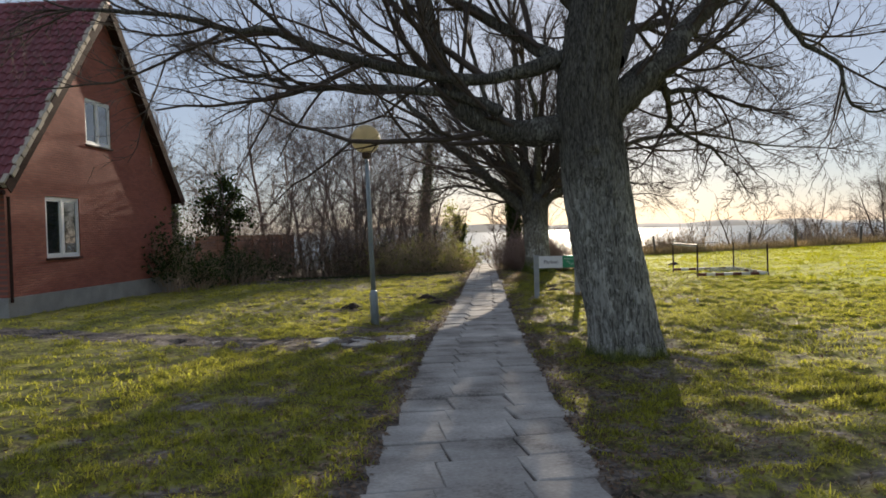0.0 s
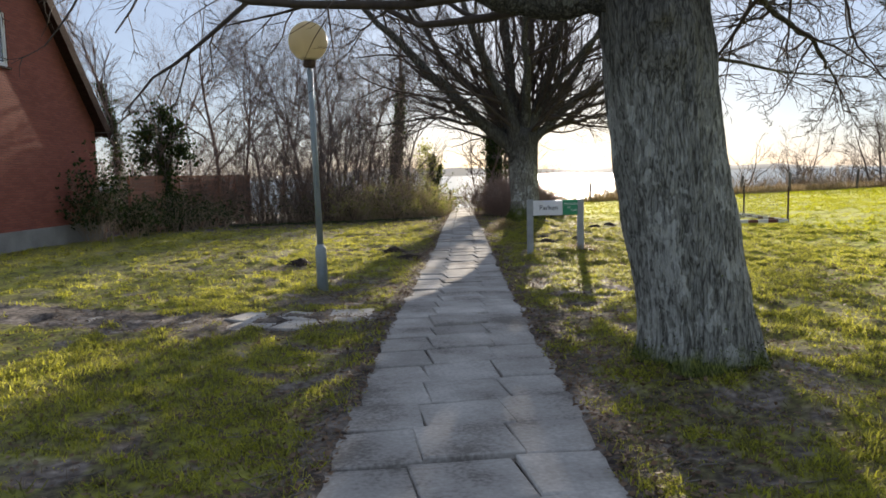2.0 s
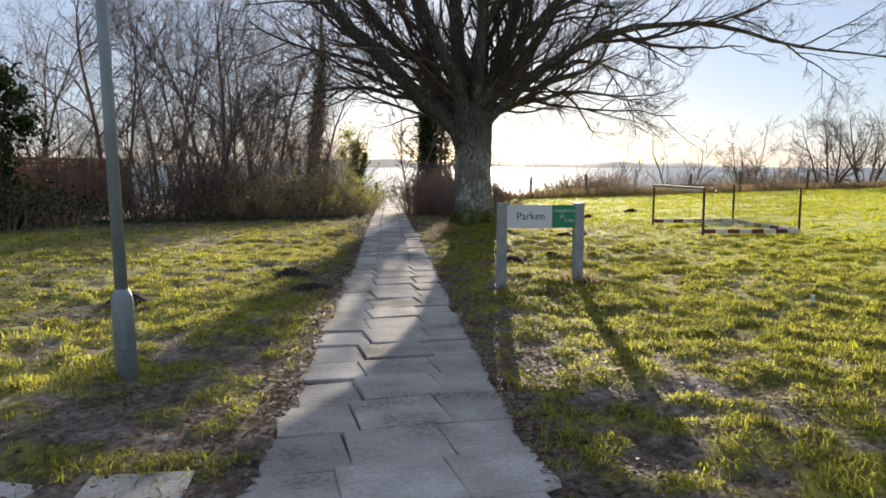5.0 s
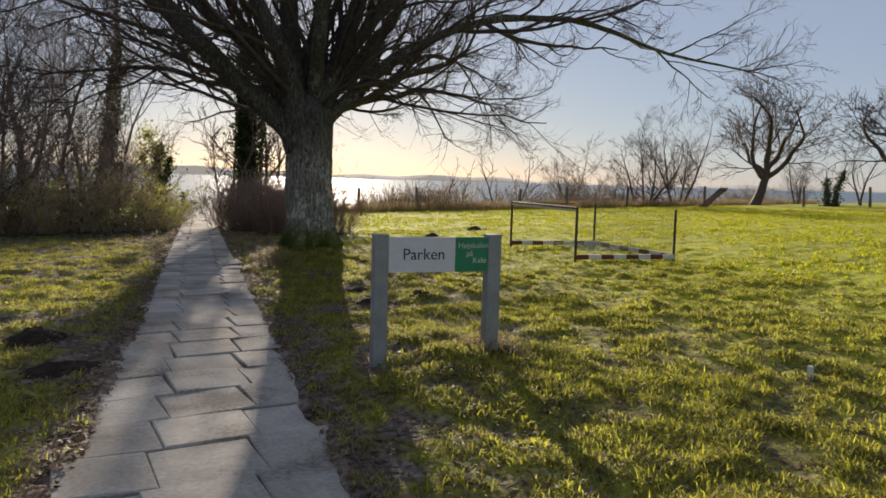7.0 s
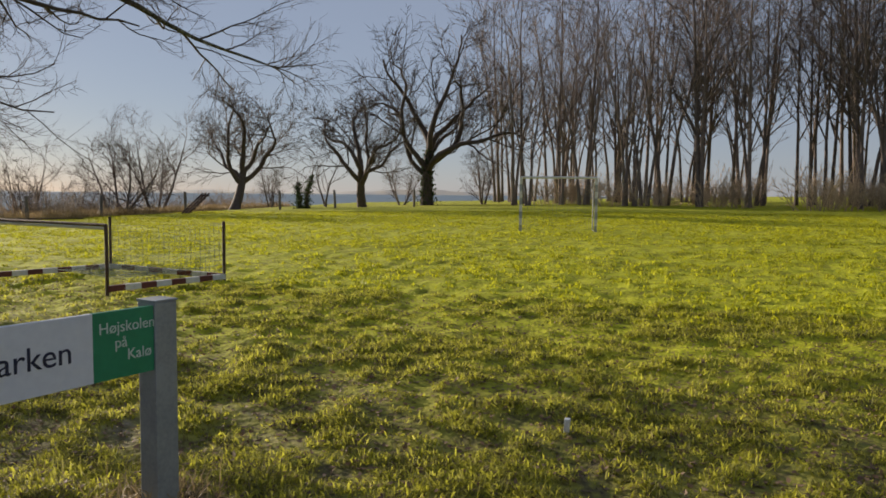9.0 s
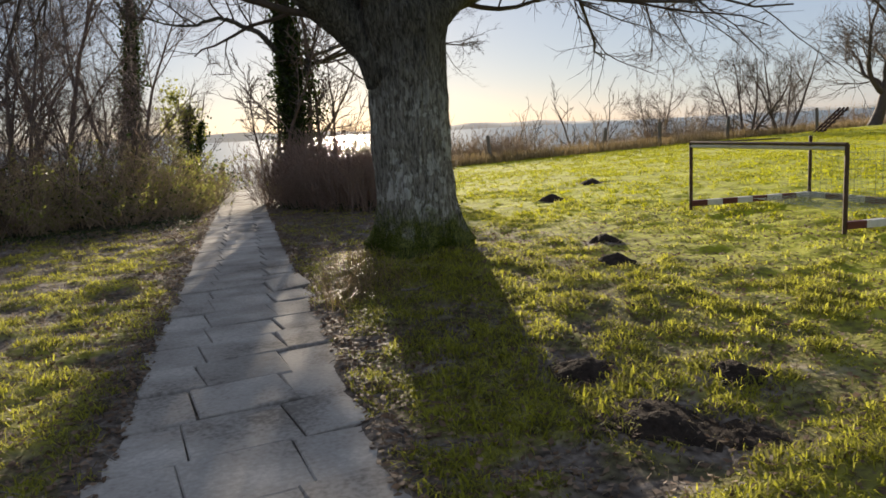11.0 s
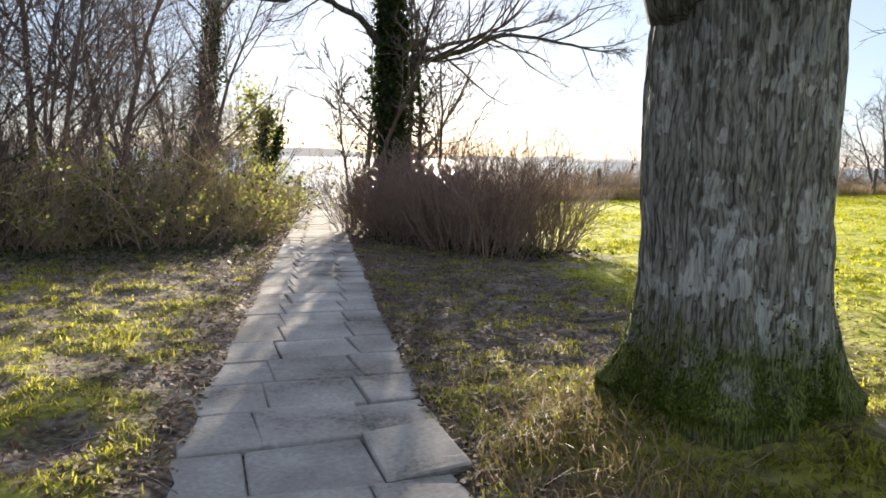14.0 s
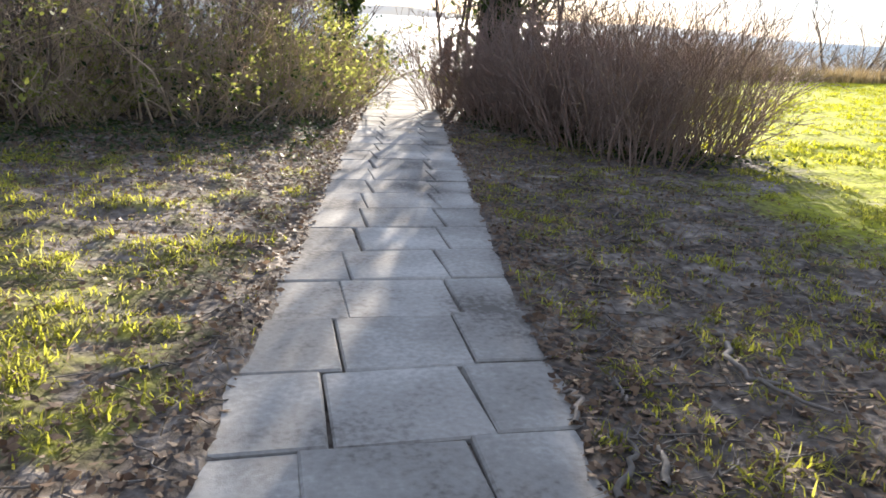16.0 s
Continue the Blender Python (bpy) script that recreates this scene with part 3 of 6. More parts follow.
def vnoise(x, y, per_metre, seed=0):
    """Smooth value noise, 0 to 1."""
    x, y = np.asarray(x, float) * per_metre + seed * 7.31, np.asarray(y, float) * per_metre + seed * 3.17
    i, j = np.floor(x), np.floor(y)
    u, v = x - i, y - j
    u, v = u * u * (3 - 2 * u), v * v * (3 - 2 * v)

    def h(a, b):
        q = np.sin(a * 127.1 + b * 311.7 + seed * 17.7) * 43758.5453
        return q - np.floor(q)
    return (h(i, j) * (1 - u) + h(i + 1, j) * u) * (1 - v) + (h(i, j + 1) * (1 - u) + h(i + 1, j + 1) * u) * v


def sward(x, y):
    """How thick the grass stands, 0 to 1: clumps a hand wide in larger thin and thick patches."""
    p = 0.36 * vnoise(x, y, 0.55, 1) + 0.34 * vnoise(x, y, 2.1, 2) + 0.46 * vnoise(x, y, 4.7, 3)
    return np.clip((p - 0.44) / 0.22, 0, 1)


def land(x, y):
    """Height of the ground without the paving."""
    x, y = np.asarray(x, float), np.asarray(y, float)
    z = np.interp(y, GY, GZ)
    z = z + 0.02 * np.clip(x - 12, 0, 60) * np.clip((60 - y) / 8, 0, 1)
    near = np.clip(1 - np.hypot(x - 4, y - 20) / 60, 0, 1)
    off = np.abs(x - path_x(y)) - path_half(y)
    z = z + near * (0.05 * (vnoise(x, y, 0.7, 5) - 0.5) + 0.045 * (vnoise(x, y, 2.6, 6) - 0.5) + 0.085 * (vnoise(x, y, 4.7, 3) - 0.5)) * np.clip(off / 0.5, 0.1, 1)
    z = z + 0.22 * np.exp(-(((x - 5.4) / 1.0) ** 2 + ((y - 18.4) / 1.3) ** 2)) * np.clip(off / 0.4, 0, 1) + 0.14 * np.exp(-(((x - 7.4) / 1.5) ** 2 + ((y - 24.4) / 2.0) ** 2)) * np.clip(off / 0.5, 0, 1)
    z = z + 0.05 * np.clip(1 - np.abs(off) / 0.17, 0, 1) * vnoise(x, y, 3.1, 9) * (y < 53.5) * (y > 0.5)
    for (tx, ty), h, w in ((TREE_A, 0.13, 0.7), (TREE_B, 0.36, 0.7)):
        z = z + h * np.exp(-((x - tx) ** 2 + (y - ty) ** 2) / (2 * w * w)) * np.clip(off / 0.45, 0, 1)
    z = z - 0.03 * np.clip(-off / 0.08, 0, 1) * (y < 53.5) * (y > 0.5)
    return z


SIDE_Y = np.array([(-9.0, 17.9), (-7.2, 17.0), (-3.2, 14.25), (-1.1, 13.15), (0.4, 12.75), (1.4, 12.6)])


def side_path_off(x, y):
    """Distance from the middle of the trodden side path."""
    c = np.interp(x, SIDE_Y[:, 0], SIDE_Y[:, 1])
    return np.where((x > -12) & (x < 1.6), np.abs(y - c) * 0.9, 9.0)


def wood_edge(x):
    """Front edge of the thicket beside the path."""
    return np.interp(x, [-30, -7, -3.5, 1.0, 5.4, 6.6, 8.0, 8.6], [33.0, 31.5, 36.0, 36.6, 37.0, 39.5, 46.0, 60.0])


def bare(x, y):
    """How far the ground is bare soil rather than grass, 0 to 1."""
    off = np.abs(x - path_x(y)) - path_half(y)
    s = np.clip(1.15 - off / 0.34, 0, 1) * 0.68
    s = np.maximum(s, np.clip(1.5 - side_path_off(x, y) / 0.55, 0, 1) * 0.95)
    s = np.maximum(s, np.clip((y - wood_edge(x)) / 3.0 + 1.25 + 0.8 * (vnoise(x, y, 0.8, 11) - 0.5), 0, 1) * (x < path_x(y) - 0.4) * 0.9)
    right = np.exp(-(((x - (path_x(y) + 1.9)) / 1.9) ** 2)) * np.clip((y - 26.0) / 2.5, 0, 1) * np.clip((46 - y) / 6, 0, 1)
    s = np.maximum(s, 0.72 * right)
    s = np.maximum(s, 0.5 * np.exp(-(((x - 6.2) / 1.0) ** 2 + ((y - 23.8) / 1.8) ** 2)))
    s = np.maximum(s, 0.35 * np.exp(-(((x - path_x(y) + 1.5) / 0.9) ** 2)) * np.clip((y - 27) / 4, 0, 1))
    s = np.maximum(s, (0.25 + 0.75 * vnoise(x, y, 1.3, 14)) * np.clip((y - 28) / 4, 0, 1) * (x < path_x(y)) * 0.75)
    s = np.maximum(s, np.clip((y - 50.3) / 1.2, 0, 1) * (np.abs(x - path_x(y)) < 2.4))
    s = np.maximum(s, 0.22 * np.exp(-(((x - 0.6) / 2.4) ** 2 + ((y - 15.6) / 2.2) ** 2)))
    s = np.maximum(s, (0.5 - 0.5 * sward(x, y)) * np.where(x > path_x(y), np.clip(1.45 - (x - path_x(y)) / 4.0, 0.1, 1), np.clip(1.2 - (path_x(y) - x) / 12, 0.4, 1)))
    hedge = np.hypot((x - (9.75 - 0.14 * (y - 37.8))) / 1.5, (y - 37.6) / 3.6)
    s = np.maximum(s, np.clip(1.6 - hedge, 0, 1) * 0.8)
    for hx, hy, hr, hh in HEAPS:
        s = np.maximum(s, 0.95 * np.exp(-(((x - hx) ** 2 + (y - hy) ** 2) / (hr * hr)) * 1.1))
    return np.clip(s, 0, 1)


def spaced(edges):
    """Grid lines: (start, end, step) runs."""
    return np.unique(np.round(np.concatenate([np.arange(a, b, s) for a, b, s in edges]), 4))


def build_ground():
    gx = spaced([(-3000, -300, 300), (-300, -60, 30), (-60, -14, 3), (-14, -4, 0.5), (-4, 10.5, 0.1), (10.5, 17, 0.15), (17, 24, 0.4), (24, 80, 2.5), (80, 300, 20), (300, 3001, 300)])
    gy = spaced([(-900, -60, 120), (-60, -4, 4), (-4, 3, 0.6), (3, 37, 0.1), (37, 58, 0.5), (58, 90, 2), (90, 400, 30), (400, 1700, 250)])
    X, Y = np.meshgrid(gx, gy)
    Z = land(X, Y)
    v = np.stack([X, Y, Z], 2).reshape(-1, 3)
    ny, nx = X.shape
    i = (np.arange(ny - 1)[:, None] * nx + np.arange(nx - 1)[None, :]).ravel()
    f = np.stack([i, i + 1, i + nx + 1, i + nx], 1)
    ob = from_arrays("ground", v, f, M_GROUND)
    at = ob.data.attributes.new("soil", "FLOAT", "POINT")
    at.data.foreach_set("value", bare(v[:, 0], v[:, 1]).astype(np.float32))
    return tagged(ob, "mown winter grass with bare soil and litter", "ground", kind="structure")


def build_water():
    bm = bmesh.new()
    bmesh.ops.create_grid(bm, x_segments=8, y_segments=8, size=1, matrix=Matrix.Translation((0, 1050, -5.0)) @ Matrix.Diagonal((4000, 985, 1, 1)))
    tagged(part("water", bm, M_WATER), "calm bay water glittering under the low sun", "water", kind="structure")
    n = 160
    xs = np.linspace(-3500, 3500, n)
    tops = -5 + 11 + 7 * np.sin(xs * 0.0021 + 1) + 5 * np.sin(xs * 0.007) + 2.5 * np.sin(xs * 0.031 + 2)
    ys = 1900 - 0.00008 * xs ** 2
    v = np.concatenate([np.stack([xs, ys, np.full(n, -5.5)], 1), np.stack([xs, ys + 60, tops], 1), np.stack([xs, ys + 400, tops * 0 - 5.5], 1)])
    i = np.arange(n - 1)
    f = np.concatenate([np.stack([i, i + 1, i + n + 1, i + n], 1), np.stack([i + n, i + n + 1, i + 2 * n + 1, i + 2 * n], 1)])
    tagged(from_arrays("backdrop", v, f, M_SHORE), "low hills on the far shore of the bay, haze put in as glow", "hills", kind="structure")


build_ground()
build_water()


# ---- the brick house ----
def build_house():
    h = thing("house", pose(-8.3, 20.04, 0, 0, 0, 90 - 11.5), "red brick house with a steep tiled roof and white windows", "house")
    W, A, EV, AP, DEEP = 9.75, 4.95, 3.15, 8.75, 16.0   # gable width, ridge, eave and ridge heights, length of the house
    T = 0.35
    holes = [(1.72, 3.40, 1.05, 2.74), (3.92, 5.42, 4.40, 5.80)]
    # gable wall in strips round its two openings; own x along the wall, y into the house
    bm = bmesh.new()
    zmax = [lambda u: EV + (AP - EV) * (u / A if u < A else (W - u) / (W - A))][0]
    cuts = sorted({0.0, A, W, *[c for o in holes for c in o[:2]]})
    for u0, u1 in zip(cuts, cuts[1:]):
        spans = [(0.12, None)]
        for o in holes:
            if o[0] <= u0 + 1e-6 and u1 <= o[1] + 1e-6:
                lo, hi = spans.pop()
                spans += [(lo, o[2]), (o[3], hi)]
        for lo, hi in spans:
            t0, t1 = (zmax(u0), zmax(u1)) if hi is None else (hi, hi)
            q = [bm.verts.new(c) for c in ((u0, 0, lo), (u1, 0, lo), (u1, 0, t1), (u0, 0, t0), (u0, T, lo), (u1, T, lo), (u1, T, t1), (u0, T, t0))]
            for a in ((0, 1, 2, 3), (7, 6, 5, 4), (0, 4, 5, 1), (2, 6, 7, 3), (1, 5, 6, 2), (0, 3, 7, 4)):
                bm.faces.new([q[i] for i in a])
    bmesh.ops.remove_doubles(bm, verts=bm.verts, dist=0.001)
    part("wall", bm, M_BRICK, h, "red brick gable wall")
    for x0, x1, y0, y1 in ((0, T, T, DEEP), (W - T, W, T, DEEP), (0, W, DEEP, DEEP + T)):
        bm = bmesh.new()
        box(bm, x0, x1, y0, y1, 0.12, EV)
        part("wall", bm, M_BRICK, h, "red brick side wall")
    bm = bmesh.new()
    box(bm, -0.03, W + 0.03, -0.03, DEEP + 0.3, -1.2, 0.12, 0.01)
    part("plinth", bm, M_PLINTH, h, "grey rendered plinth")
    # roof: deck, tiles in courses, verge and boards
    roof = new("roof")
    roof.parent = h
    over, eave = 0.32, 0.45
    for s in (0, 1):
        run = (A if s == 0 else W - A)
        sl = math.atan2(AP - EV, run)
        length = math.hypot(AP - EV, run) + eave
        # local frame of a slope: x up the slope, y along the house, z out of the roof
        base = Vector((0, 0, EV)) if s == 0 else Vector((W, 0, EV))
        ux = Vector((math.cos(sl), 0, math.sin(sl))) if s == 0 else Vector((-math.cos(sl), 0, math.sin(sl)))
        nz = Vector((-math.sin(sl), 0, math.cos(sl))) if s == 0 else Vector((math.sin(sl), 0, math.cos(sl)))
        uy = nz.cross(ux)
        mr = Matrix((ux, uy, nz)).transposed().to_4x4()
        mr.translation = base
        flip = 1 if s == 0 else -1          # y of the slope frame runs into the house for one, out for the other
        bm = bmesh.new()
        box(bm, -eave, length - eave, min(-over * flip, (DEEP + 0.3) * flip), max(-over * flip, (DEEP + 0.3) * flip), 0.02, 0.14, 0, mr)
        part("deck", bm, M_DARKWOOD, roof)
        bm = bmesh.new()
        y0 = -over * flip
        box(bm, -eave - 0.02, length - eave, min(y0, y0 - 0.04 * flip), max(y0, y0 - 0.04 * flip), -0.12, 0.20, 0.005, mr)
        part("bargeboard", bm, M_DARKWOOD, roof)
        # pantile courses
        course, width = 0.345, 0.30
        rows, cols = int(length / course) + 1, int((DEEP + 0.6) / width)
        prof = [(0.0, 0.0), (0.05, 0.045), (0.12, 0.05), (0.18, 0.01), (0.25, -0.012), (0.30, 0.0)]

        def tile_verts(cx, cy):
            out = []
            for du, lift in ((-0.06, 0.035), (course, 0.0)):
                for py, pz in prof:
                    for th in (0.0, -0.016):
                        out.append(mr @ Vector((cx + du, (cy + py) * flip, 0.165 + pz + lift + th)))
            return out
        k = len(prof)
        tf = []
        for i in range(k - 1):
            a, b = 2 * i, 2 * i + 2
            c, d = 2 * k + a, 2 * k + b
            tf += [(a, b, d, c), (a + 1, c + 1, d + 1, b + 1), (a, a + 1, b + 1, b)]
        vs, fs = [], []
        me = None
        for r in range(rows):
            for c in range(cols):
                cx, cy = -eave + 0.02 + r * course, -over + c * width
                if s == 0 and c < 13 and r < 23:
                    if me is None:
                        me = bpy.data.meshes.new("tile")
                        me.from_pydata([tuple(p - mr @ Vector((cx, cy * flip, 0))) for p in tile_verts(cx, cy)], [], tf)
                        me.materials.append(M_TILE)
                    ob = new("tile", me)
                    ob.parent = roof
                    ob.location = mr @ Vector((cx, cy * flip, 0))
                else:
                    n0 = len(vs)
                    vs += [tuple(p) for p in tile_verts(cx, cy)]
                    fs += [tuple(n0 + i for i in q) for q in tf]
        tagged(from_arrays("tile_field", vs, fs, M_TILE, roof, smooth=False), kind="stuff")
        if s == 0:
            # mortar-bedded verge, broken tile by tile
            rng = np.random.default_rng(3)
            for r in range(rows):
                j = rng.normal(0, 0.012)
                bm = bmesh.new()
                box(bm, -eave + r * course - 0.03, -eave + (r + 1) * course - 0.05, -over - 0.05 + j, -over + 0.10, 0.08, 0.235 + j, 0.012, mr)
                part("verge_tile", bm, M_EDGE, roof)
    bm = bmesh.new()
    for k in range(int(DEEP / 0.4) + 1):
        rod(bm, (A, -over + k * 0.4, AP + 0.16), (A, -over + k * 0.4 + 0.43, AP + 0.175), 0.12, 0.135, 12)
    part("ridge", bm, M_TILE, roof)
    bm = bmesh.new()
    rod(bm, (-0.46, -over, EV - 0.42), (-0.46, DEEP, EV - 0.42), 0.065)
    rod(bm, (0.05, -0.08, EV - 0.5), (0.05, -0.08, 0.0), 0.04)
    part("gutter", bm, M_DARKWOOD, h)
    for o in holes:
        x0, x1, z0, z1 = o
        w = new("window")
        w.parent = h
        bm = bmesh.new()
        f = 0.075
        for a in ((x0, x1, z0, z0 + f), (x0, x1, z1 - f, z1), (x0, x0 + f, z0 + f, z1 - f), (x1 - f, x1, z0 + f, z1 - f), ((x0 + x1) / 2 - 0.06, (x0 + x1) / 2 + 0.06, z0 + f, z1 - f)):
            box(bm, a[0], a[1], 0.03, 0.12, a[2], a[3], 0.006)
        part("window_frame", bm, M_WHITE, w, "white painted frame")
        for a, b in ((x0 + f, (x0 + x1) / 2 - 0.06), ((x0 + x1) / 2 + 0.06, x1 - f)):
            bm = bmesh.new()
            s = 0.05
            for c in ((a, b, z0 + f, z0 + f + s), (a, b, z1 - f - s, z1 - f), (a, a + s, z0 + f + s, z1 - f - s), (b - s, b, z0 + f + s, z1 - f - s)):
                box(bm, c[0], c[1], 0.045, 0.10, c[2], c[3], 0.004)
            part("sash", bm, M_WHITE, w)
            bm = bmesh.new()
            box(bm, a + s, b - s, 0.066, 0.078, z0 + f + s, z1 - f - s)
            part("pane", bm, M_GLASS, w)
        bm = bmesh.new()
        box(bm, x0 - 0.04, x1 + 0.04, -0.05, 0.03, z0 - 0.06, z0 - 0.004, 0.006)
        part("window_sill", bm, M_DARKWOOD, w)
    return h


build_house()


# ---- the two big trees ----
def big_tree(name, label, trunk, limbs, seed, base_r, top_r, flare, moss, kids=7, bark=None, knots=(), boughs=(6, 5, 4), close=0.0):
    """A stout old tree: furrowed trunk with root flare, given main limbs, and a crown grown from them."""
    rng = np.random.default_rng(seed)
    x0, y0 = trunk[0][:2]
    zb = float(land(x0, y0))
    t = thing(name, pose(x0, y0, zb), label, "tree")
    org = np.array([x0, y0, zb])
    line = smooth_line(trunk, 150) - org
    seg = 120
    vs = []
    for i, c in enumerate(line):
        u = i / (len(line) - 1)
        hgt = c[2]
        r0 = base_r + (top_r - base_r) * min(1, u * 1.15) + flare * math.exp(-max(hgt, 0) / 0.22)
        r0 *= 1 + 0.16 * math.exp(-((u - 0.8) / 0.1) ** 2) * close
        r0 *= 1 - 0.75 * close * max(0.0, (u - 0.82) / 0.18) ** 1.6
        for j in range(seg):
            a = 2 * math.pi * j / seg
            q = Vector((math.cos(a) * 3.2, math.sin(a) * 3.2, hgt * 0.55))
            ridge = noise.noise(Vector((math.cos(a) * 7.5, math.sin(a) * 7.5, hgt * 1.1))) * 0.026 + abs(noise.noise(Vector((math.cos(a) * 13, math.sin(a) * 13, hgt * 2.3)))) * 0.034 + noise.noise(Vector((math.cos(a) * 26, math.sin(a) * 26, hgt * 6))) * 0.010
            root = (0.5 + 0.5 * math.sin(a * 4 + seed + 0.8 * math.sin(a * 2))) * flare * 1.6 * math.exp(-max(hgt, 0) / 0.2)
            rr = r0 * (1 + 0.08 * noise.noise(q)) + ridge + root - 0.012
            for ka, kz, kr, kd in knots:
                da = math.atan2(math.sin(a - ka), math.cos(a - ka)) * r0
                q2 = ((da ** 2) + (hgt - kz) ** 2) / (kr * kr)
                rr += kd * (math.exp(-q2 * 1.2) - 0.9 * math.exp(-q2 * 6))
            vs.append((c[0] + math.cos(a) * rr, c[1] + math.sin(a) * rr, c[2]))
    n = len(line)
    i = (np.arange(n - 1)[:, None] * seg)
    j = np.arange(seg)[None, :]
    f = np.stack([i + j, i + (j + 1) % seg, i + seg + (j + 1) % seg, i + seg + j], 2).reshape(-1, 4)
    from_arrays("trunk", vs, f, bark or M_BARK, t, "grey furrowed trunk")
    coarse, fine = [], []
    for pts, r0, r1 in limbs:
        m = 26
        ln = smooth_line(pts, m) - org
        ln[2:] += np.cumsum(rng.normal(0, 0.028, (m - 2, 3)), axis=0)
        rad = np.linspace(r0, r1, m) * (1 + (0.08 + 0.27 * close) * np.exp(-np.arange(m) / 3.0))
        v, fq = tubes([(ln, rad * (1 + 0.06 * rng.normal(0, 1, m)))], 18)
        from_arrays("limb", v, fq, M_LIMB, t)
        length = np.linalg.norm(np.diff(ln, axis=0), axis=1).sum()
        out = crown_of(rng, ln[None], rad[None], np.array([min(length, 6.0)]), (kids + int(length), *boughs), 0.5, 0.75, 0.17, 0.06, 0.2, 0.0042, 9)
        # the limb's own tip runs out into a spray
        spray = 1.8 if r1 > 0.021 else 0.8
        P, R = extend(rng, np.repeat(ln[-1:], 3, 0), np.repeat((ln[-1:] - ln[-4:-3]), 3, 0) + rng.normal(0, 0.12, (3, 3)), np.full(3, spray), np.full(3, r1 * 0.9), 9, 0.14, 0.0)
        tip = crown_of(rng, P, R, np.full(3, spray), (7, 5, 4), 0.5, 0.7, 0.17, 0.0, 0.1, 0.0042)
        coarse += [(P, R), out[0], out[1], tip[0]]
        fine += out[2:] + tip[1:]
    v, fq = tubes(coarse, 5)
    from_arrays("bough", v, fq, M_TWIG, t, "bare boughs")
    v, fq = tubes(fine, 3)
    from_arrays("crown", v, fq, M_TWIG, t, "fine bare twigs of the crown")
    # moss on the foot of the trunk
    k = moss
    a, hgt = rng.random(k) * 2 * np.pi, rng.exponential(0.11, k)
    rr = base_r + flare * np.exp(-hgt / 0.22) + (0.5 + 0.5 * np.sin(a * 4 + seed + 0.8 * np.sin(a * 2))) * flare * 1.6 * np.exp(-hgt / 0.2) + 0.01
    c = np.stack([np.cos(a) * rr, np.sin(a) * rr, hgt - 0.03], 1)
    if k:
        leaf_cards(rng, c, 0.009, M_MOSS, "moss", t, "green moss on the foot of the trunk")
    return t


def lift_depth(points, dy):
    """Lets a limb run dy metres deeper by its end."""
    n = len(points)
    return [(x, y + dy * i / (n - 1), z) for i, (x, y, z) in enumerate(points)]


yA, yB = TREE_A[1], TREE_B[1]
A_LIMBS = [
    (lift_depth([(3.3, yA, 2.78), (2.75, yA, 2.72), (2.4, yA, 2.71), (1.9, yA, 2.96), (1.55, yA, 3.38), (1.36, yA, 3.94), (1.1, yA, 4.9), (0.9, yA, 6.5)], 0.6), 0.21, 0.07),
    (lift_depth([(3.2, yA, 3.7), (2.35, yA, 3.6), (1.84, yA, 3.49), (0.72, yA, 3.63), (-0.23, yA, 3.86), (-1.09, yA, 4.06), (-1.87, yA, 4.24), (-2.95, yA, 4.22)], 0.3), 0.105, 0.02),
    (lift_depth([(2.0, yA, 2.95), (1.69, yA, 3.21), (0.71, yA, 3.31), (-0.25, yA, 3.38), (-0.91, yA, 3.55), (-1.44, yA, 3.69)], 0.6), 0.075, 0.015),
    (lift_depth([(3.05, yA, 2.78), (3.4, yA, 3.02), (3.8, yA, 3.25), (4.18, yA, 3.56), (4.40, yA, 3.96), (4.8, yA, 4.3), (5.5, yA, 5.0), (6.2, yA, 5.8)], 0.5), 0.275, 0.06),
    (lift_depth([(4.1, yA, 3.5), (4.4, yA, 3.1), (4.74, yA, 2.85), (5.53, yA, 2.5), (6.25, yA, 2.26)], 2.2), 0.05, 0.012),
    (lift_depth([(4.8, yA, 4.5), (5.64, yA, 4.42), (5.95, yA, 3.98), (6.51, yA, 3.68), (6.75, yA, 3.38), (7.25, yA, 3.27)], 0.2), 0.05, 0.015),
    (lift_depth([(3.9, yA, 3.5), (4.37, yA, 3.36), (5.15, yA, 3.31), (5.94, yA, 3.31), (6.9, yA, 3.3)], 1.8), 0.06, 0.012),
    (lift_depth([(3.32, yA, 3.9), (3.1, yA, 4.6), (2.7, yA, 5.6), (2.4, yA, 7.0)], 0.5), 0.22, 0.08),
    (lift_depth([(3.4, yA, 4.0), (3.75, yA, 4.9), (4.0, yA, 6.2), (4.2, yA, 7.5)], -0.4), 0.20, 0.07),
    (lift_depth([(3.2, yA, 3.4), (2.5, yA, 3.9), (1.2, yA, 4.7), (-0.6, yA, 5.6)], 1.8), 0.12, 0.03),
    (lift_depth([(3.5, yA, 3.6), (4.3, yA, 4.4), (5.6, yA, 4.9), (7.4, yA, 4.6)], 3.0), 0.12, 0.02),
]
big_tree("maple_tree", "old bare tree with a grey furrowed trunk leaning over the path", [(TREE_A[0], yA, -0.35), (3.54, yA, 0.2), (3.30, yA, 1.51), (3.16, yA, 2.58), (3.13, yA, 3.22), (3.24, yA, 3.93), (3.36, yA, 4.4)], A_LIMBS, 11, 0.455, 0.37, 0.035, 1500, knots=((radians(-105), 2.5, 0.24, 0.13), (radians(-70), 2.2, 0.14, 0.05), (radians(-130), 1.3, 0.1, -0.03)))

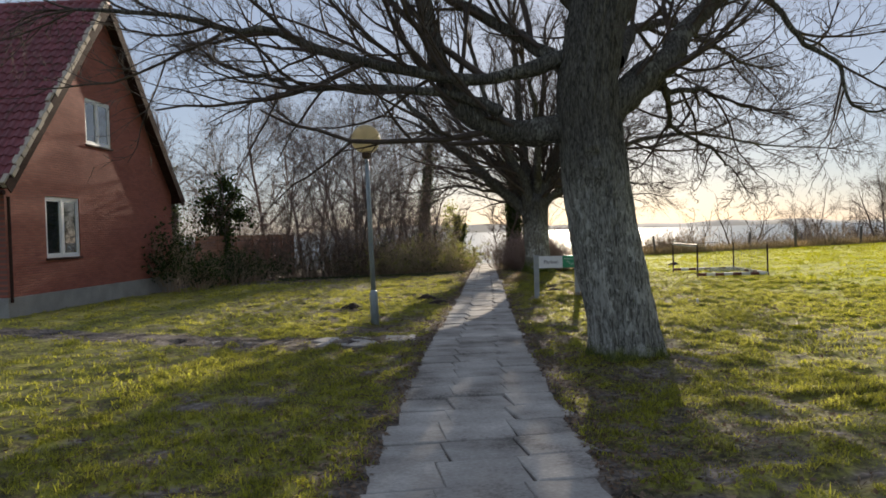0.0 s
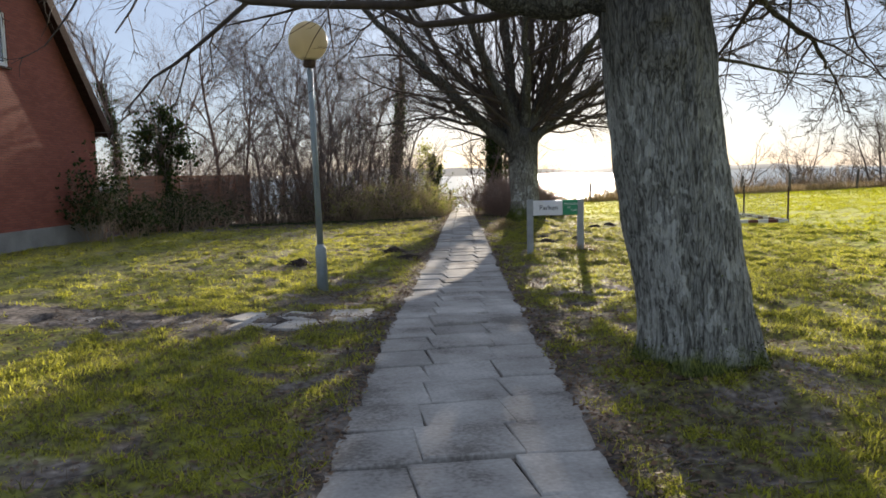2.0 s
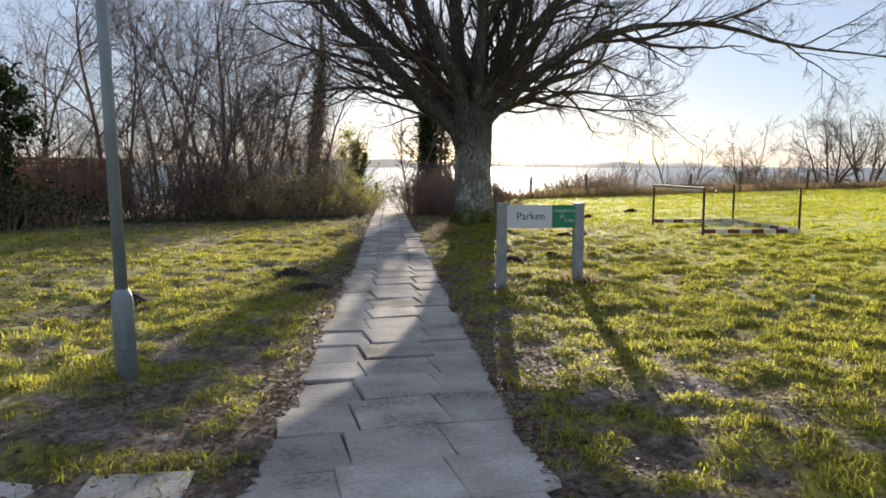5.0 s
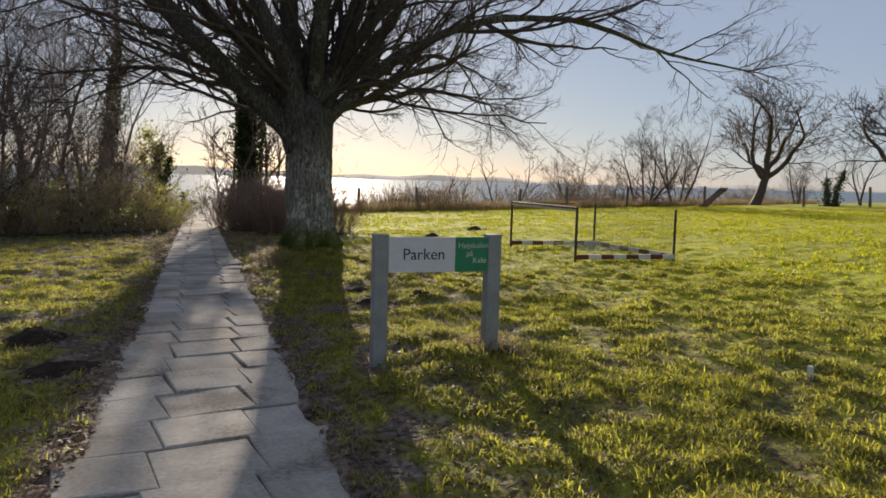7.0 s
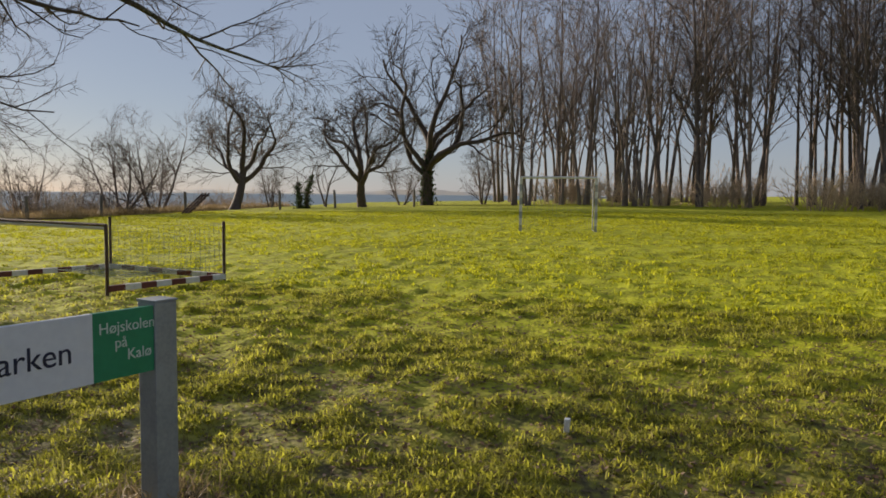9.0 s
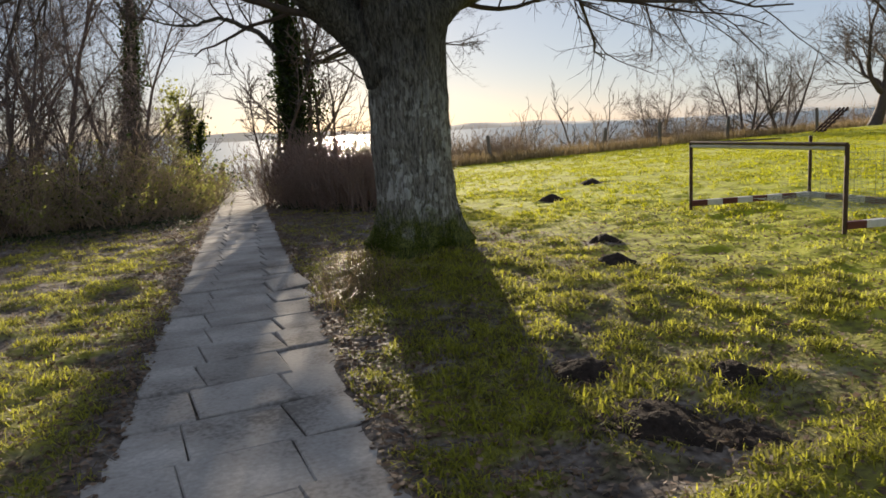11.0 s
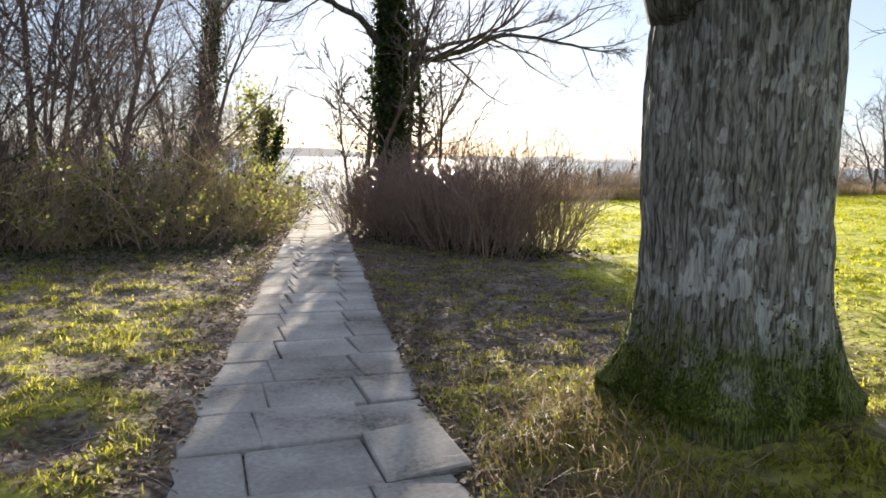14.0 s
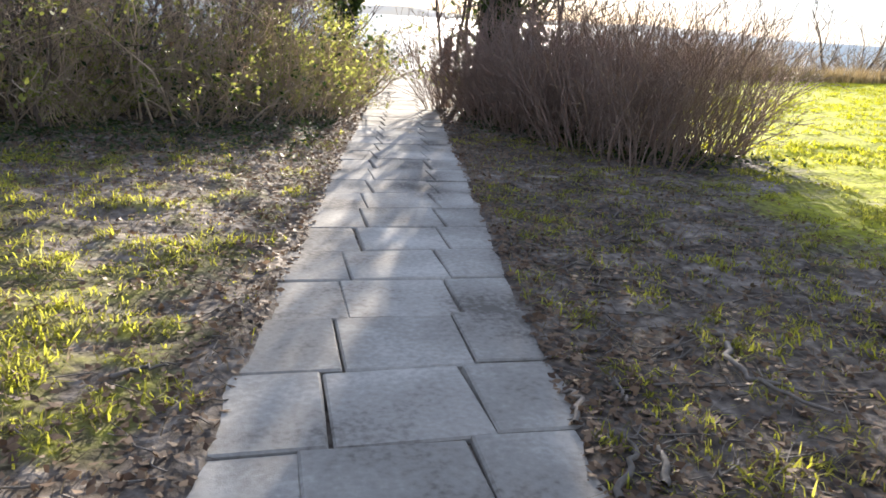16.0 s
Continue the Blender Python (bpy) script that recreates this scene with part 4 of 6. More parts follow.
B_LIMBS = [
    (lift_depth([(6.7, yB, 2.0), (6.3, yB, 2.5), (5.32, yB, 3.3), (4.42, yB, 4.2), (3.3, yB, 5.3), (2.2, yB, 6.4), (1.0, yB, 8.0)], 0.3), 0.21, 0.05),
    (lift_depth([(6.75, yB, 2.2), (6.45, yB, 3.0), (5.85, yB, 4.2), (5.35, yB, 5.4), (4.7, yB, 7.5)], -0.5), 0.20, 0.06),
    (lift_depth([(6.85, yB, 2.2), (6.75, yB, 3.2), (6.72, yB, 4.3), (6.6, yB, 6.0), (6.5, yB, 8.5)], 0.3), 0.27, 0.08),
    (lift_depth([(6.95, yB, 2.2), (7.25, yB, 3.0), (7.7, yB, 4.12), (8.0, yB, 5.2), (8.3, yB, 7.4)], -0.4), 0.20, 0.06),
    (lift_depth([(7.0, yB, 2.2), (7.45, yB, 2.9), (8.33, yB, 3.95), (8.95, yB, 5.0), (9.8, yB, 6.8)], 0.6), 0.17, 0.05),
    (lift_depth([(7.0, yB, 2.1), (7.6, yB, 2.7), (8.7, yB, 3.7), (10.0, yB, 4.45), (11.2, yB, 4.85), (13.0, yB, 4.9), (15.2, yB, 4.5), (17.6, yB, 4.35)], -0.5), 0.12, 0.02),
    (lift_depth([(7.1, yB, 2.2), (7.8, yB, 2.63), (8.87, yB, 2.85), (9.98, yB, 3.1), (11.1, yB, 3.1), (12.2, yB, 2.9)], 1.5), 0.08, 0.015),
    (lift_depth([(6.7, yB, 2.1), (5.9, yB, 2.7), (4.85, yB, 2.95), (3.72, yB, 3.1), (2.63, yB, 2.95)], 1.0), 0.08, 0.015),
    (lift_depth([(6.9, yB, 2.4), (7.17, yB, 4.0), (7.35, yB, 5.3), (7.5, yB, 8.0)], 0.9), 0.18, 0.06),
    (lift_depth([(6.7, yB, 2.4), (6.2, yB, 3.6), (5.2, yB, 4.6), (4.2, yB, 6.2), (3.4, yB, 7.6)], 1.6), 0.15, 0.04),
    (lift_depth([(7.1, yB, 2.5), (8.2, yB, 3.3), (9.6, yB, 3.7), (11.0, yB, 4.0), (12.6, yB, 3.7)], 3.0), 0.10, 0.015),
    (lift_depth([(7.0, yB, 2.6), (7.9, yB, 4.0), (9.2, yB, 5.4), (11.0, yB, 6.6), (13.0, yB, 7.0)], -1.5), 0.14, 0.02),
    (lift_depth([(6.9, yB, 2.6), (6.6, yB, 4.0), (6.2, yB, 5.5), (5.6, yB, 7.0)], -2.5), 0.15, 0.04),
]
B_LIMBS = [([(6.92, yB, pts[0][2] - 0.45)] + pts, min(0.29, 1.3 * r0), 1.1 * r1) for pts, r0, r1 in B_LIMBS]
big_tree("maple_tree", "old bare tree with spreading limbs on a mossy root mound", [(TREE_B[0], yB, -0.4), (6.97, yB, 0.2), (6.935, yB, 1.0), (6.935, yB, 1.8), (6.89, yB, 2.4), (6.85, yB, 2.9)], B_LIMBS, 23, 0.425, 0.42, 0.08, 9000, bark=M_BARKMOSS, close=1.0, knots=((radians(-134), 0.85, 0.13, -0.05), (radians(-110), 1.9, 0.16, 0.05)))


# ---- lesser trees and thickets ----
def bare_tree(rng, height, r, kids=(10, 8, 6), stems=1, lean=0.1, wander=0.16, spread=0.7, ivy=0, mat=None, label="bare winter tree", low=0.2, ratio=0.46, lift=0.04, thin=0.006, bend=0.1):
    """A bare tree: one or more stems with a grown crown; built at the origin."""
    t = thing("tree", Matrix(), label, "tree")
    a = rng.random(stems) * 2 * math.pi + np.arange(stems) * 2.4
    off = np.zeros(stems) if stems == 1 else 0.1 + 0.25 * rng.random(stems)
    P = np.stack([np.cos(a) * off, np.sin(a) * off, np.full(stems, -0.3)], 1)
    D = np.stack([np.cos(a) * lean, np.sin(a) * lean, np.ones(stems)], 1)
    H = height * (0.75 + 0.25 * rng.random(stems)) if stems > 1 else np.array([height])
    pts, _ = extend(rng, P, D, H, np.full(stems, r), 16, bend, 0.06)
    rad = r * (np.linspace(1.0, 0.1, 16) * (1 + 0.5 * np.exp(-np.arange(16) * 1.5)))[None, :] * np.ones((stems, 1))
    mat = mat or M_FARBARK
    v, f = tubes([(pts, rad)], 9)
    from_arrays("trunk", v, f, mat, t)
    out = crown_of(rng, pts, rad, H * 0.8, kids, ratio, spread, wander, lift, low, thin)
    v, f = tubes(out, 3)
    from_arrays("crown", v, f, mat, t, "bare branches and twigs")
    if ivy:
        k = ivy
        w = rng.integers(0, stems, k)
        u = rng.random(k) ** 1.2 * 0.75 * 14.99
        i = u.astype(int)
        fr = (u - i)[:, None]
        b = pts[w, i] * (1 - fr) + pts[w, i + 1] * fr
        a = rng.random(k) * 2 * np.pi
        rr = rad[w, i] + rng.exponential(0.10, k) * (1 + 1.2 * (np.sin(u * 2.1 + w) > 0.55))
        c = b + np.stack([np.cos(a) * rr, np.sin(a) * rr, rng.normal(0, 0.05, k)], 1)
        leaf_cards(rng, c, 0.065, M_IVY, "ivy", t, "dark ivy climbing the trunk")
    return t


def shrub(rng, height, width, stems, mat, label, leaves=0, leaf_mat=None, upright=0.5, twigs=5, thick=0.009, name="shrub", thin=0.003, wander=0.17, leaf=0.022):
    """A leafless shrub: many whippy stems from the ground with side twigs; built at the origin."""
    t = thing(name, Matrix(), label, "shrub")
    a, rr = rng.random(stems) * 2 * np.pi, width * 0.4 * np.sqrt(rng.random(stems))
    P = np.stack([np.cos(a) * rr, np.sin(a) * rr, np.full(stems, -0.1)], 1)
    o = rng.random(stems) * (1 - upright) * 1.3
    D = np.stack([np.cos(a) * o, np.sin(a) * o, np.ones(stems)], 1) + rng.normal(0, 0.13, (stems, 3))
    H = height * (0.65 + 0.5 * rng.random(stems))
    pts, rad = extend(rng, P, D, H, thick * (0.7 + 0.7 * rng.random(stems)), 8, wander, 0.02)
    out = [(pts, rad)] + crown_of(rng, pts, rad, H, (twigs, 2), 0.42, 0.6, wander, 0.04, 0.2, thin, 4)
    v, f = tubes([(out[0][0], np.maximum(out[0][1], thin))], 4)
    tagged(from_arrays("cane", v, f, mat, t), kind="stuff")
    v, f = tubes([(p, np.maximum(q, thin)) for p, q in out[1:]], 3)
    tagged(from_arrays("brushwood", v, f, mat, t), kind="stuff")
    if leaves:
        ends = np.concatenate([p[:, 2:].reshape(-1, 3) for p, _ in out[1:]])
        c = ends[rng.integers(0, len(ends), leaves)] + rng.normal(0, 0.03, (leaves, 3))
        leaf_cards(rng, c, leaf, leaf_mat or M_BUD, "foliage", t)
    return t


def put(ob, x, y, turn=0.0, scale=1.0, sink=0.05, first=False):
    m = pose(x, y, float(land(x, y)) - sink, 0, 0, turn)
    if first:
        ob.matrix_basis = m @ Matrix.Diagonal((scale, scale, scale, 1))
        return ob
    c = copy_thing(ob, m)
    c.scale = (scale, scale, scale)
    return c


def scatter(kinds, spots, group):
    """Places copies of the built kinds; the first use of each kind is the built one itself."""
    used = set()
    for i, (k, x, y, turn, sc) in enumerate(spots):
        ob = put(kinds[k], x, y, turn, sc, first=k not in used)
        used.add(k)
        tagged(ob, group=group)


rng = np.random.default_rng(5)
# trees of the thicket beside the path
W_KINDS = [bare_tree(rng, 10.0, 0.11, (13, 9, 6), 1, 0.12, ratio=0.55, thin=0.008, spread=0.85, label="slender bare tree in the thicket", low=0.15), bare_tree(rng, 8.5, 0.065, (10, 7, 5), 3, 0.4, spread=0.85, ratio=0.52, label="many-stemmed bare tree in the thicket", low=0.12),
           bare_tree(rng, 7.0, 0.05, (10, 7, 5), 3, 0.5, spread=0.85, ratio=0.52, label="many-stemmed bare tree in the thicket", low=0.1), bare_tree(rng, 11.5, 0.14, (14, 9, 6), 1, 0.1, ratio=0.52, thin=0.008, spread=0.85, label="tall bare tree in the thicket", low=0.25),
           bare_tree(rng, 5.0, 0.03, (8, 5, 4), 6, 0.5, spread=0.8, label="dense bare thicket bush", low=0.1, thin=0.005)]
W_SPOTS = [(1, 0.2, 38.4, 20, 1.05), (2, -1.8, 40.0, 90, 1.0), (1, 2.6, 41.0, 160, 0.95), (2, 4.2, 42.5, 210, 0.9), (0, 3.3, 46.0, 50, 1.0), (3, 0.8, 48.0, 120, 1.0), (0, -3.2, 46.0, 10, 0.95),
           (3, -5.0, 50.0, 80, 1.05), (1, -6.5, 44.0, 300, 1.0), (2, -8.5, 40.5, 30, 1.0), (0, -11.5, 43.0, 200, 0.85), (0, 5.6, 47.5, 75, 0.8), (2, 5.0, 45.0, 130, 0.75), (3, -14.0, 52.0, 45, 0.9),
           (1, 1.6, 44.0, 250, 1.0), (2, -0.6, 43.5, 310, 1.1), (0, 1.2, 52.0, 140, 1.0), (1, 3.8, 50.5, 15, 0.9), (3, -9.0, 55.0, 170, 0.9), (2, 6.2, 50.0, 60, 0.6),
           (3, 2.4, 55.5, 0, 1.0), (0, -1.5, 51.0, 30, 1.05), (3, -3.0, 56.0, 60, 1.0), (0, 4.6, 52.5, 200, 0.9), (0, -7.5, 48.5, 100, 1.0), (3, -12.0, 47.5, 300, 1.0), (0, 0.0, 46.0, 250, 1.0),
           (4, 0.9, 38.6, 0, 1.0), (4, -1.0, 38.9, 100, 0.9), (4, 2.9, 39.3, 200, 0.9), (4, 4.4, 40.2, 60, 0.8), (4, -2.9, 41.5, 10, 0.9), (4, 5.4, 43.2, 270, 0.75), (4, -4.0, 43.5, 140, 1.1), (4, 2.0, 42.6, 330, 1.0)]
scatter(W_KINDS, W_SPOTS, "thicket trees")
put(bare_tree(rng, 12.5, 0.44, (11, 8, 6), 1, 0.06, ivy=7000, label="tall bare tree with an ivy-clad trunk beside the path", low=0.35, bend=0.05), 5.83, 53.6, 0, 1, 0.4, True)
yC = 40.9
C_LIMBS = [(lift_depth([(9.47, yC, 2.7), (9.9, yC, 3.0), (10.3, yC, 3.25), (11.3, yC, 3.6), (12.3, yC, 3.95), (13.6, yC, 3.9), (14.6, yC, 3.8)], -1.0), 0.10, 0.02),
           (lift_depth([(9.47, yC, 3.2), (10.2, yC, 3.5), (11.2, yC, 3.95), (12.4, yC, 4.4), (13.6, yC, 4.8)], 1.0), 0.08, 0.02),
           (lift_depth([(9.4, yC, 3.5), (8.3, yC, 4.1), (7.5, yC, 4.3), (6.5, yC, 4.2), (5.6, yC, 4.4)], -1.0), 0.085, 0.02),
           (lift_depth([(9.4, yC, 4.6), (8.4, yC, 5.6), (7.0, yC, 6.2), (5.4, yC, 6.4)], 0.5), 0.10, 0.02),
           (lift_depth([(9.4, yC, 5.2), (10.4, yC, 6.6), (11.8, yC, 7.6)], 0.5), 0.10, 0.03),
           (lift_depth([(9.4, yC, 6.0), (9.0, yC, 8.0), (8.8, yC, 10.5)], 0.2), 0.16, 0.04)]
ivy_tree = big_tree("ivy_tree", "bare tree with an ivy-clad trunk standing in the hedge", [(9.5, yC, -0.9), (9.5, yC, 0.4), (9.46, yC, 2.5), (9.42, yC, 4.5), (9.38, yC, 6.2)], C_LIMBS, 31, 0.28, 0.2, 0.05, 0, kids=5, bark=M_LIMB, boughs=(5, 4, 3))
k = 7000
hz, ang = rng.random(k) ** 1.1 * 6.3, rng.random(k) * 2 * np.pi
rr = 0.26 + rng.exponential(0.06, k) * (1 + 1.3 * (np.sin(hz * 2.3) > 0.5))
leaf_cards(rng, np.stack([np.cos(ang) * rr - 0.015 * hz, np.sin(ang) * rr, hz], 1), 0.06, M_IVY, "ivy", ivy_tree, "dark ivy climbing the trunk")
put(bare_tree(rng, 7.5, 0.11, (6, 5, 3), 3, 0.12, ivy=1500, label="group of thin bare stems behind the hedge", bend=0.05), 10.3, 42.0, 0, 1, 0.1, True)
put(bare_tree(rng, 6.0, 0.06, (6, 4), 2, 0.3, ivy=150, label="thin bare tree by the end of the path"), 9.6, 44.3, 90, 1, 0.1, True)
small_tree = put(bare_tree(rng, 5.2, 0.06, (6, 5), 2, 0.08, ivy=3200, label="small ivy-covered tree by the path"), 7.1, 48.8, 0, 1, 0.1, True)
k = 2600
q = rng.normal(0, 1, (k, 3))
q /= np.linalg.norm(q, axis=1, keepdims=True)
lobes = np.array([(0.0, 0.0, 1.6), (0.25, 0.1, 2.3), (-0.3, 0.0, 2.8), (0.3, -0.1, 3.2), (0.0, 0.1, 3.8), (0.6, 0.0, 2.6)])
# leaves far paler than the ivy: sunlight on them put into the colour
leaf_cards(rng, lobes[rng.integers(0, 6, k)] + q * (0.05 + 0.75 * rng.random((k, 1))) * np.array([0.75, 0.75, 1.1]), 0.07, M_BUD, "foliage", small_tree, "evergreen leaves in a pale sunlit colour", keep=0.5)
put(bare_tree(rng, 10.5, 0.24, (10, 8, 5), 1, 0.1, ivy=4500, label="tall bare tree wrapped in green ivy behind the house", low=0.4), -9.9, 46.8, 0, 1, 0.1, True)
stump = put(bare_tree(rng, 4.8, 0.16, (9, 7, 4), 2, 0.1, ivy=3500, label="dark ivy-covered stump of a tree by the fence"), -5.1, 33.6, 0, 1, 0.1, True)
k = 6000
q = rng.normal(0, 1, (k, 3))
q /= np.linalg.norm(q, axis=1, keepdims=True)
lobes = np.array([(0.0, 0.0, 3.3), (0.45, 0.1, 3.9), (-0.5, -0.1, 3.7), (0.1, 0.2, 4.4), (0.7, 0.0, 3.1), (-0.6, 0.1, 2.9)])
leaf_cards(rng, lobes[rng.integers(0, 6, k)] + q * (0.1 + 0.85 * rng.random((k, 1)) ** 1.3) * (0.75 + 0.5 * np.sin(q[:, :1] * 5.0 + q[:, 2:] * 4.0)), 0.07, M_IVY, "ivy", stump, "thick dark ivy head", keep=0.7)

# shrubs along the wood's edge
S_KINDS = [shrub(rng, 1.5, 1.6, 22, M_SHRUBSHADE, "leafless brown shrub in the thicket", 120, M_LITTER, 0.25, 4, 0.012, thin=0.0036, wander=0.3, leaf=0.026), shrub(rng, 1.1, 1.5, 20, M_SHRUB, "leafless shrub with first green leaves", 1100, None, 0.2, 4, 0.011, thin=0.0034, wander=0.3, leaf=0.02),
           shrub(rng, 2.1, 1.8, 20, M_SHRUBSHADE, "tall leafless shrub in the thicket", 0, None, 0.35, 5, 0.015, thin=0.004, wander=0.28), shrub(rng, 1.3, 1.7, 22, M_SHRUB, "arching brambles at the edge of the wood", 260, M_IVY, 0.05, 4, 0.011, thin=0.0036, wander=0.34, leaf=0.034)]
spots = []
for i in range(85):
    x = rng.uniform(-9, 7.6)
    y = float(wood_edge(x)) + 0.6 + rng.exponential(2.0)
    if x > path_x(y) - 1.3 or y > 50 or (x < -5.5 and y < 31.5):
        continue
    if x < 0 and rng.random() < 0.4:
        continue
    # pale sunlit-toned stems towards the path, mostly the shade-toned ones further left
    k = int(rng.choice([1, 1, 3])) if x > 2.0 else int(rng.choice([0, 2, 2, 3]))
    spots.append((k, x, y, rng.uniform(0, 360), rng.choice([0.75, 1.0, 1.2, 1.45, 1.7])))
for y in np.arange(38.5, 50, 1.1):
    spots.append((1 if rng.random() < 0.6 else 3, float(path_x(y)) - 1.5 - 0.5 * rng.random(), float(y), rng.uniform(0, 360), rng.uniform(0.75, 1.15)))
scatter(S_KINDS, spots, "thicket shrubs")
# thin stems round the ivy tree and rank brush in front of the thicket
g2 = np.random.default_rng(77)
for x, y, h, r, ivy, turn in ((8.98, 40.6, 6.4, 0.075, 60, 0), (10.0, 41.2, 7.2, 0.09, 1600, 40), (10.35, 41.3, 6.6, 0.08, 500, 150), (10.6, 41.0, 5.6, 0.055, 0, 260), (8.8, 41.8, 4.6, 0.045, 0, 90)):
    tagged(put(bare_tree(g2, h, r, (10, 6, 4), 1, 0.14, ivy=ivy, label="thin bare young tree beside the ivy-clad trunk", low=0.22, thin=0.014, ratio=0.42, bend=0.12), x, y, turn, 1, 0.1, True), group="young trees by the hedge")
# same brush in both stem tones, painted sunlit near the path and shaded beyond
B_KINDS = [bare_tree(g2, 3.6, 0.022, (8, 5, 4), 7, 0.55, spread=0.9, label="tangled bare brush at the edge of the thicket", low=0.08, thin=0.005, mat=mt) for mt in (M_SHRUB, M_SHRUBSHADE)]
bs = []
for x in np.arange(-6.5, 6.0, 0.9):
    y = float(wood_edge(x)) + 0.9 + 1.2 * g2.random()
    if x < path_x(y) - 2.0 and not (x < -5.5 and y < 31.5):
        bs.append((0 if x > 1.5 else 1, float(x), y, g2.uniform(0, 360), g2.uniform(0.55, 1.1)))
scatter(B_KINDS, bs, "thicket brush")

# clipped leafless hedge to the other side of the path
H_KINDS = [shrub(rng, 1.62, 1.15, 60, M_HEDGE, "clipped leafless hedge bush with dense reddish stems", upright=0.5, twigs=5, thick=0.0095, name="hedge_bush", thin=0.0034, wander=0.2) for _ in range(3)]
hs = []
for u in np.linspace(0, 1, 8):
    for wv in (0.0, 1.0):
        a = np.array([8.75, 40.5]) * (1 - u) + np.array([9.5, 35.2]) * u
        b = np.array([10.2, 40.8]) * (1 - u) + np.array([10.9, 35.4]) * u
        q = a * (1 - wv) + b * wv + rng.normal(0, 0.12, 2)
        if np.hypot(q[0] - 9.47, q[1] - 40.9) > 0.6:
            hs.append((int(rng.integers(0, 3)), q[0], q[1], rng.uniform(0, 360), rng.uniform(1.02, 1.16)))
scatter(H_KINDS, hs, "hedge bushes")

# trees on the far edge of the field
def oak(rng, height, r, limbs, lean, label, ivy=0, kids=(9, 7, 5)):
    """A gnarled oak: a short leaning trunk that breaks up into crooked limbs; built at the origin."""
    t = thing("tree", Matrix(), label, "tree")
    tp, tr = extend(rng, np.array([[0, 0, -0.4]]), np.array([[lean, 0.1 * lean, 1.0]]), np.array([height * 0.34]), np.array([r]), 9, 0.10, 0.0, 0.7)
    tr = tr * (1 + 0.5 * np.exp(-np.arange(9) * 1.2))[None, :]
    u = 4.0 + 3.99 * np.sort(rng.random(limbs))
    u[-2:] = 7.9
    i = u.astype(int)
    P = tp[0][i] * (1 - (u - i))[:, None] + tp[0][i + 1] * (u - i)[:, None]
    a = np.arange(limbs) * 2.4 + rng.random(limbs)
    out = 0.55 + 0.65 * rng.random(limbs)
    out[-2:] = 0.35
    D = np.stack([np.cos(a) * out + lean * 0.5, np.sin(a) * out, 0.65 + 0.3 * rng.random(limbs)], 1)
    L = height * (0.52 + 0.2 * rng.random(limbs))
    lp, lr = extend(rng, P, D, L, r * (0.42 + 0.2 * rng.random(limbs)), 16, 0.27, 0.07, 0.2)
    v, f = tubes([(tp, tr), (lp, lr)], 9)
    from_arrays("trunk", v, f, M_TWIG, t, "crooked trunk and limbs")
    v, f = tubes(crown_of(rng, lp, lr, L * 0.95, kids, 0.52, 0.8, 0.24, 0.03, 0.16, 0.021), 3)
    from_arrays("crown", v, f, M_TWIG, t, "bare branches and twigs")
    if ivy:
        w = rng.random(ivy) * 7.9
        i = w.astype(int)
        c = tp[0][i] * (1 - (w - i))[:, None] + tp[0][i + 1] * (w - i)[:, None]
        q = rng.normal(0, 1, (ivy, 3))
        q /= np.linalg.norm(q, axis=1, keepdims=True)
        leaf_cards(rng, c + q * (tr[0][i] + rng.exponential(0.1, ivy))[:, None], 0.09, M_IVY, "ivy", t, "dark ivy climbing the trunk")
    return t


F_KINDS = [oak(rng, 11.0, 0.42, 6, 0.35, "gnarled bare oak at the edge of the field"), oak(rng, 14.5, 0.5, 8, 0.05, "large bare oak with ivy on its trunk", 1500),
           bare_tree(rng, 6.5, 0.11, (7, 5), 2, 0.45, 0.2, 0.6, label="small sparse bare tree at the fence", thin=0.022, mat=M_TWIG), bare_tree(rng, 7.5, 0.12, (9, 7, 5), 4, 0.6, 0.17, 0.8, low=0.1, label="dense bare bush tree at the field edge", thin=0.011, ratio=0.55)]
E0 = np.array([2.55, 13.5])


def far_spot(az, dist):
    return float(E0[0] + dist * math.sin(radians(az))), float(E0[1] + dist * math.cos(radians(az)))


F_LIST = [(2, 30.5, 54, 0, 0.85), (2, 33.7, 54, 130, 0.95), (3, 38.5, 58, 40, 0.8), (3, 44.3, 58, 100, 0.95), (3, 46.6, 59, 10, 0.95), (0, 51.8, 62, 0, 0.95), (0, 61.0, 64, 200, 0.95), (1, 65.9, 66, 60, 1.05),
          (3, 54.5, 68, 220, 0.6), (3, 41.5, 62, 300, 0.7), (3, 64.0, 68, 150, 0.7), (2, 58.5, 66, 20, 0.9), (3, 70.0, 66, 20, 0.8), (3, 36.2, 62, 200, 0.6)]
scatter(F_KINDS, [(k, *far_spot(a, d), tn, s) for k, a, d, tn, s in F_LIST], "field edge trees")
B_KINDS = [bare_tree(rng, 18.0, 0.155, (14, 6, 4), 1, 0.04, 0.14, 0.65, low=0.22, label="tall slender beech of the wood", bend=0.04, thin=0.02, ratio=0.48), bare_tree(rng, 17.0, 0.125, (13, 6, 4), 1, 0.06, 0.14, 0.65, low=0.25, label="tall slender beech of the wood", bend=0.05, thin=0.02, ratio=0.48),
           bare_tree(rng, 15.0, 0.13, (7, 5, 3), 2, 0.1, 0.12, 0.6, low=0.25, label="tall forked bare tree of the wood", bend=0.05, thin=0.012, ratio=0.36)]
bs = []
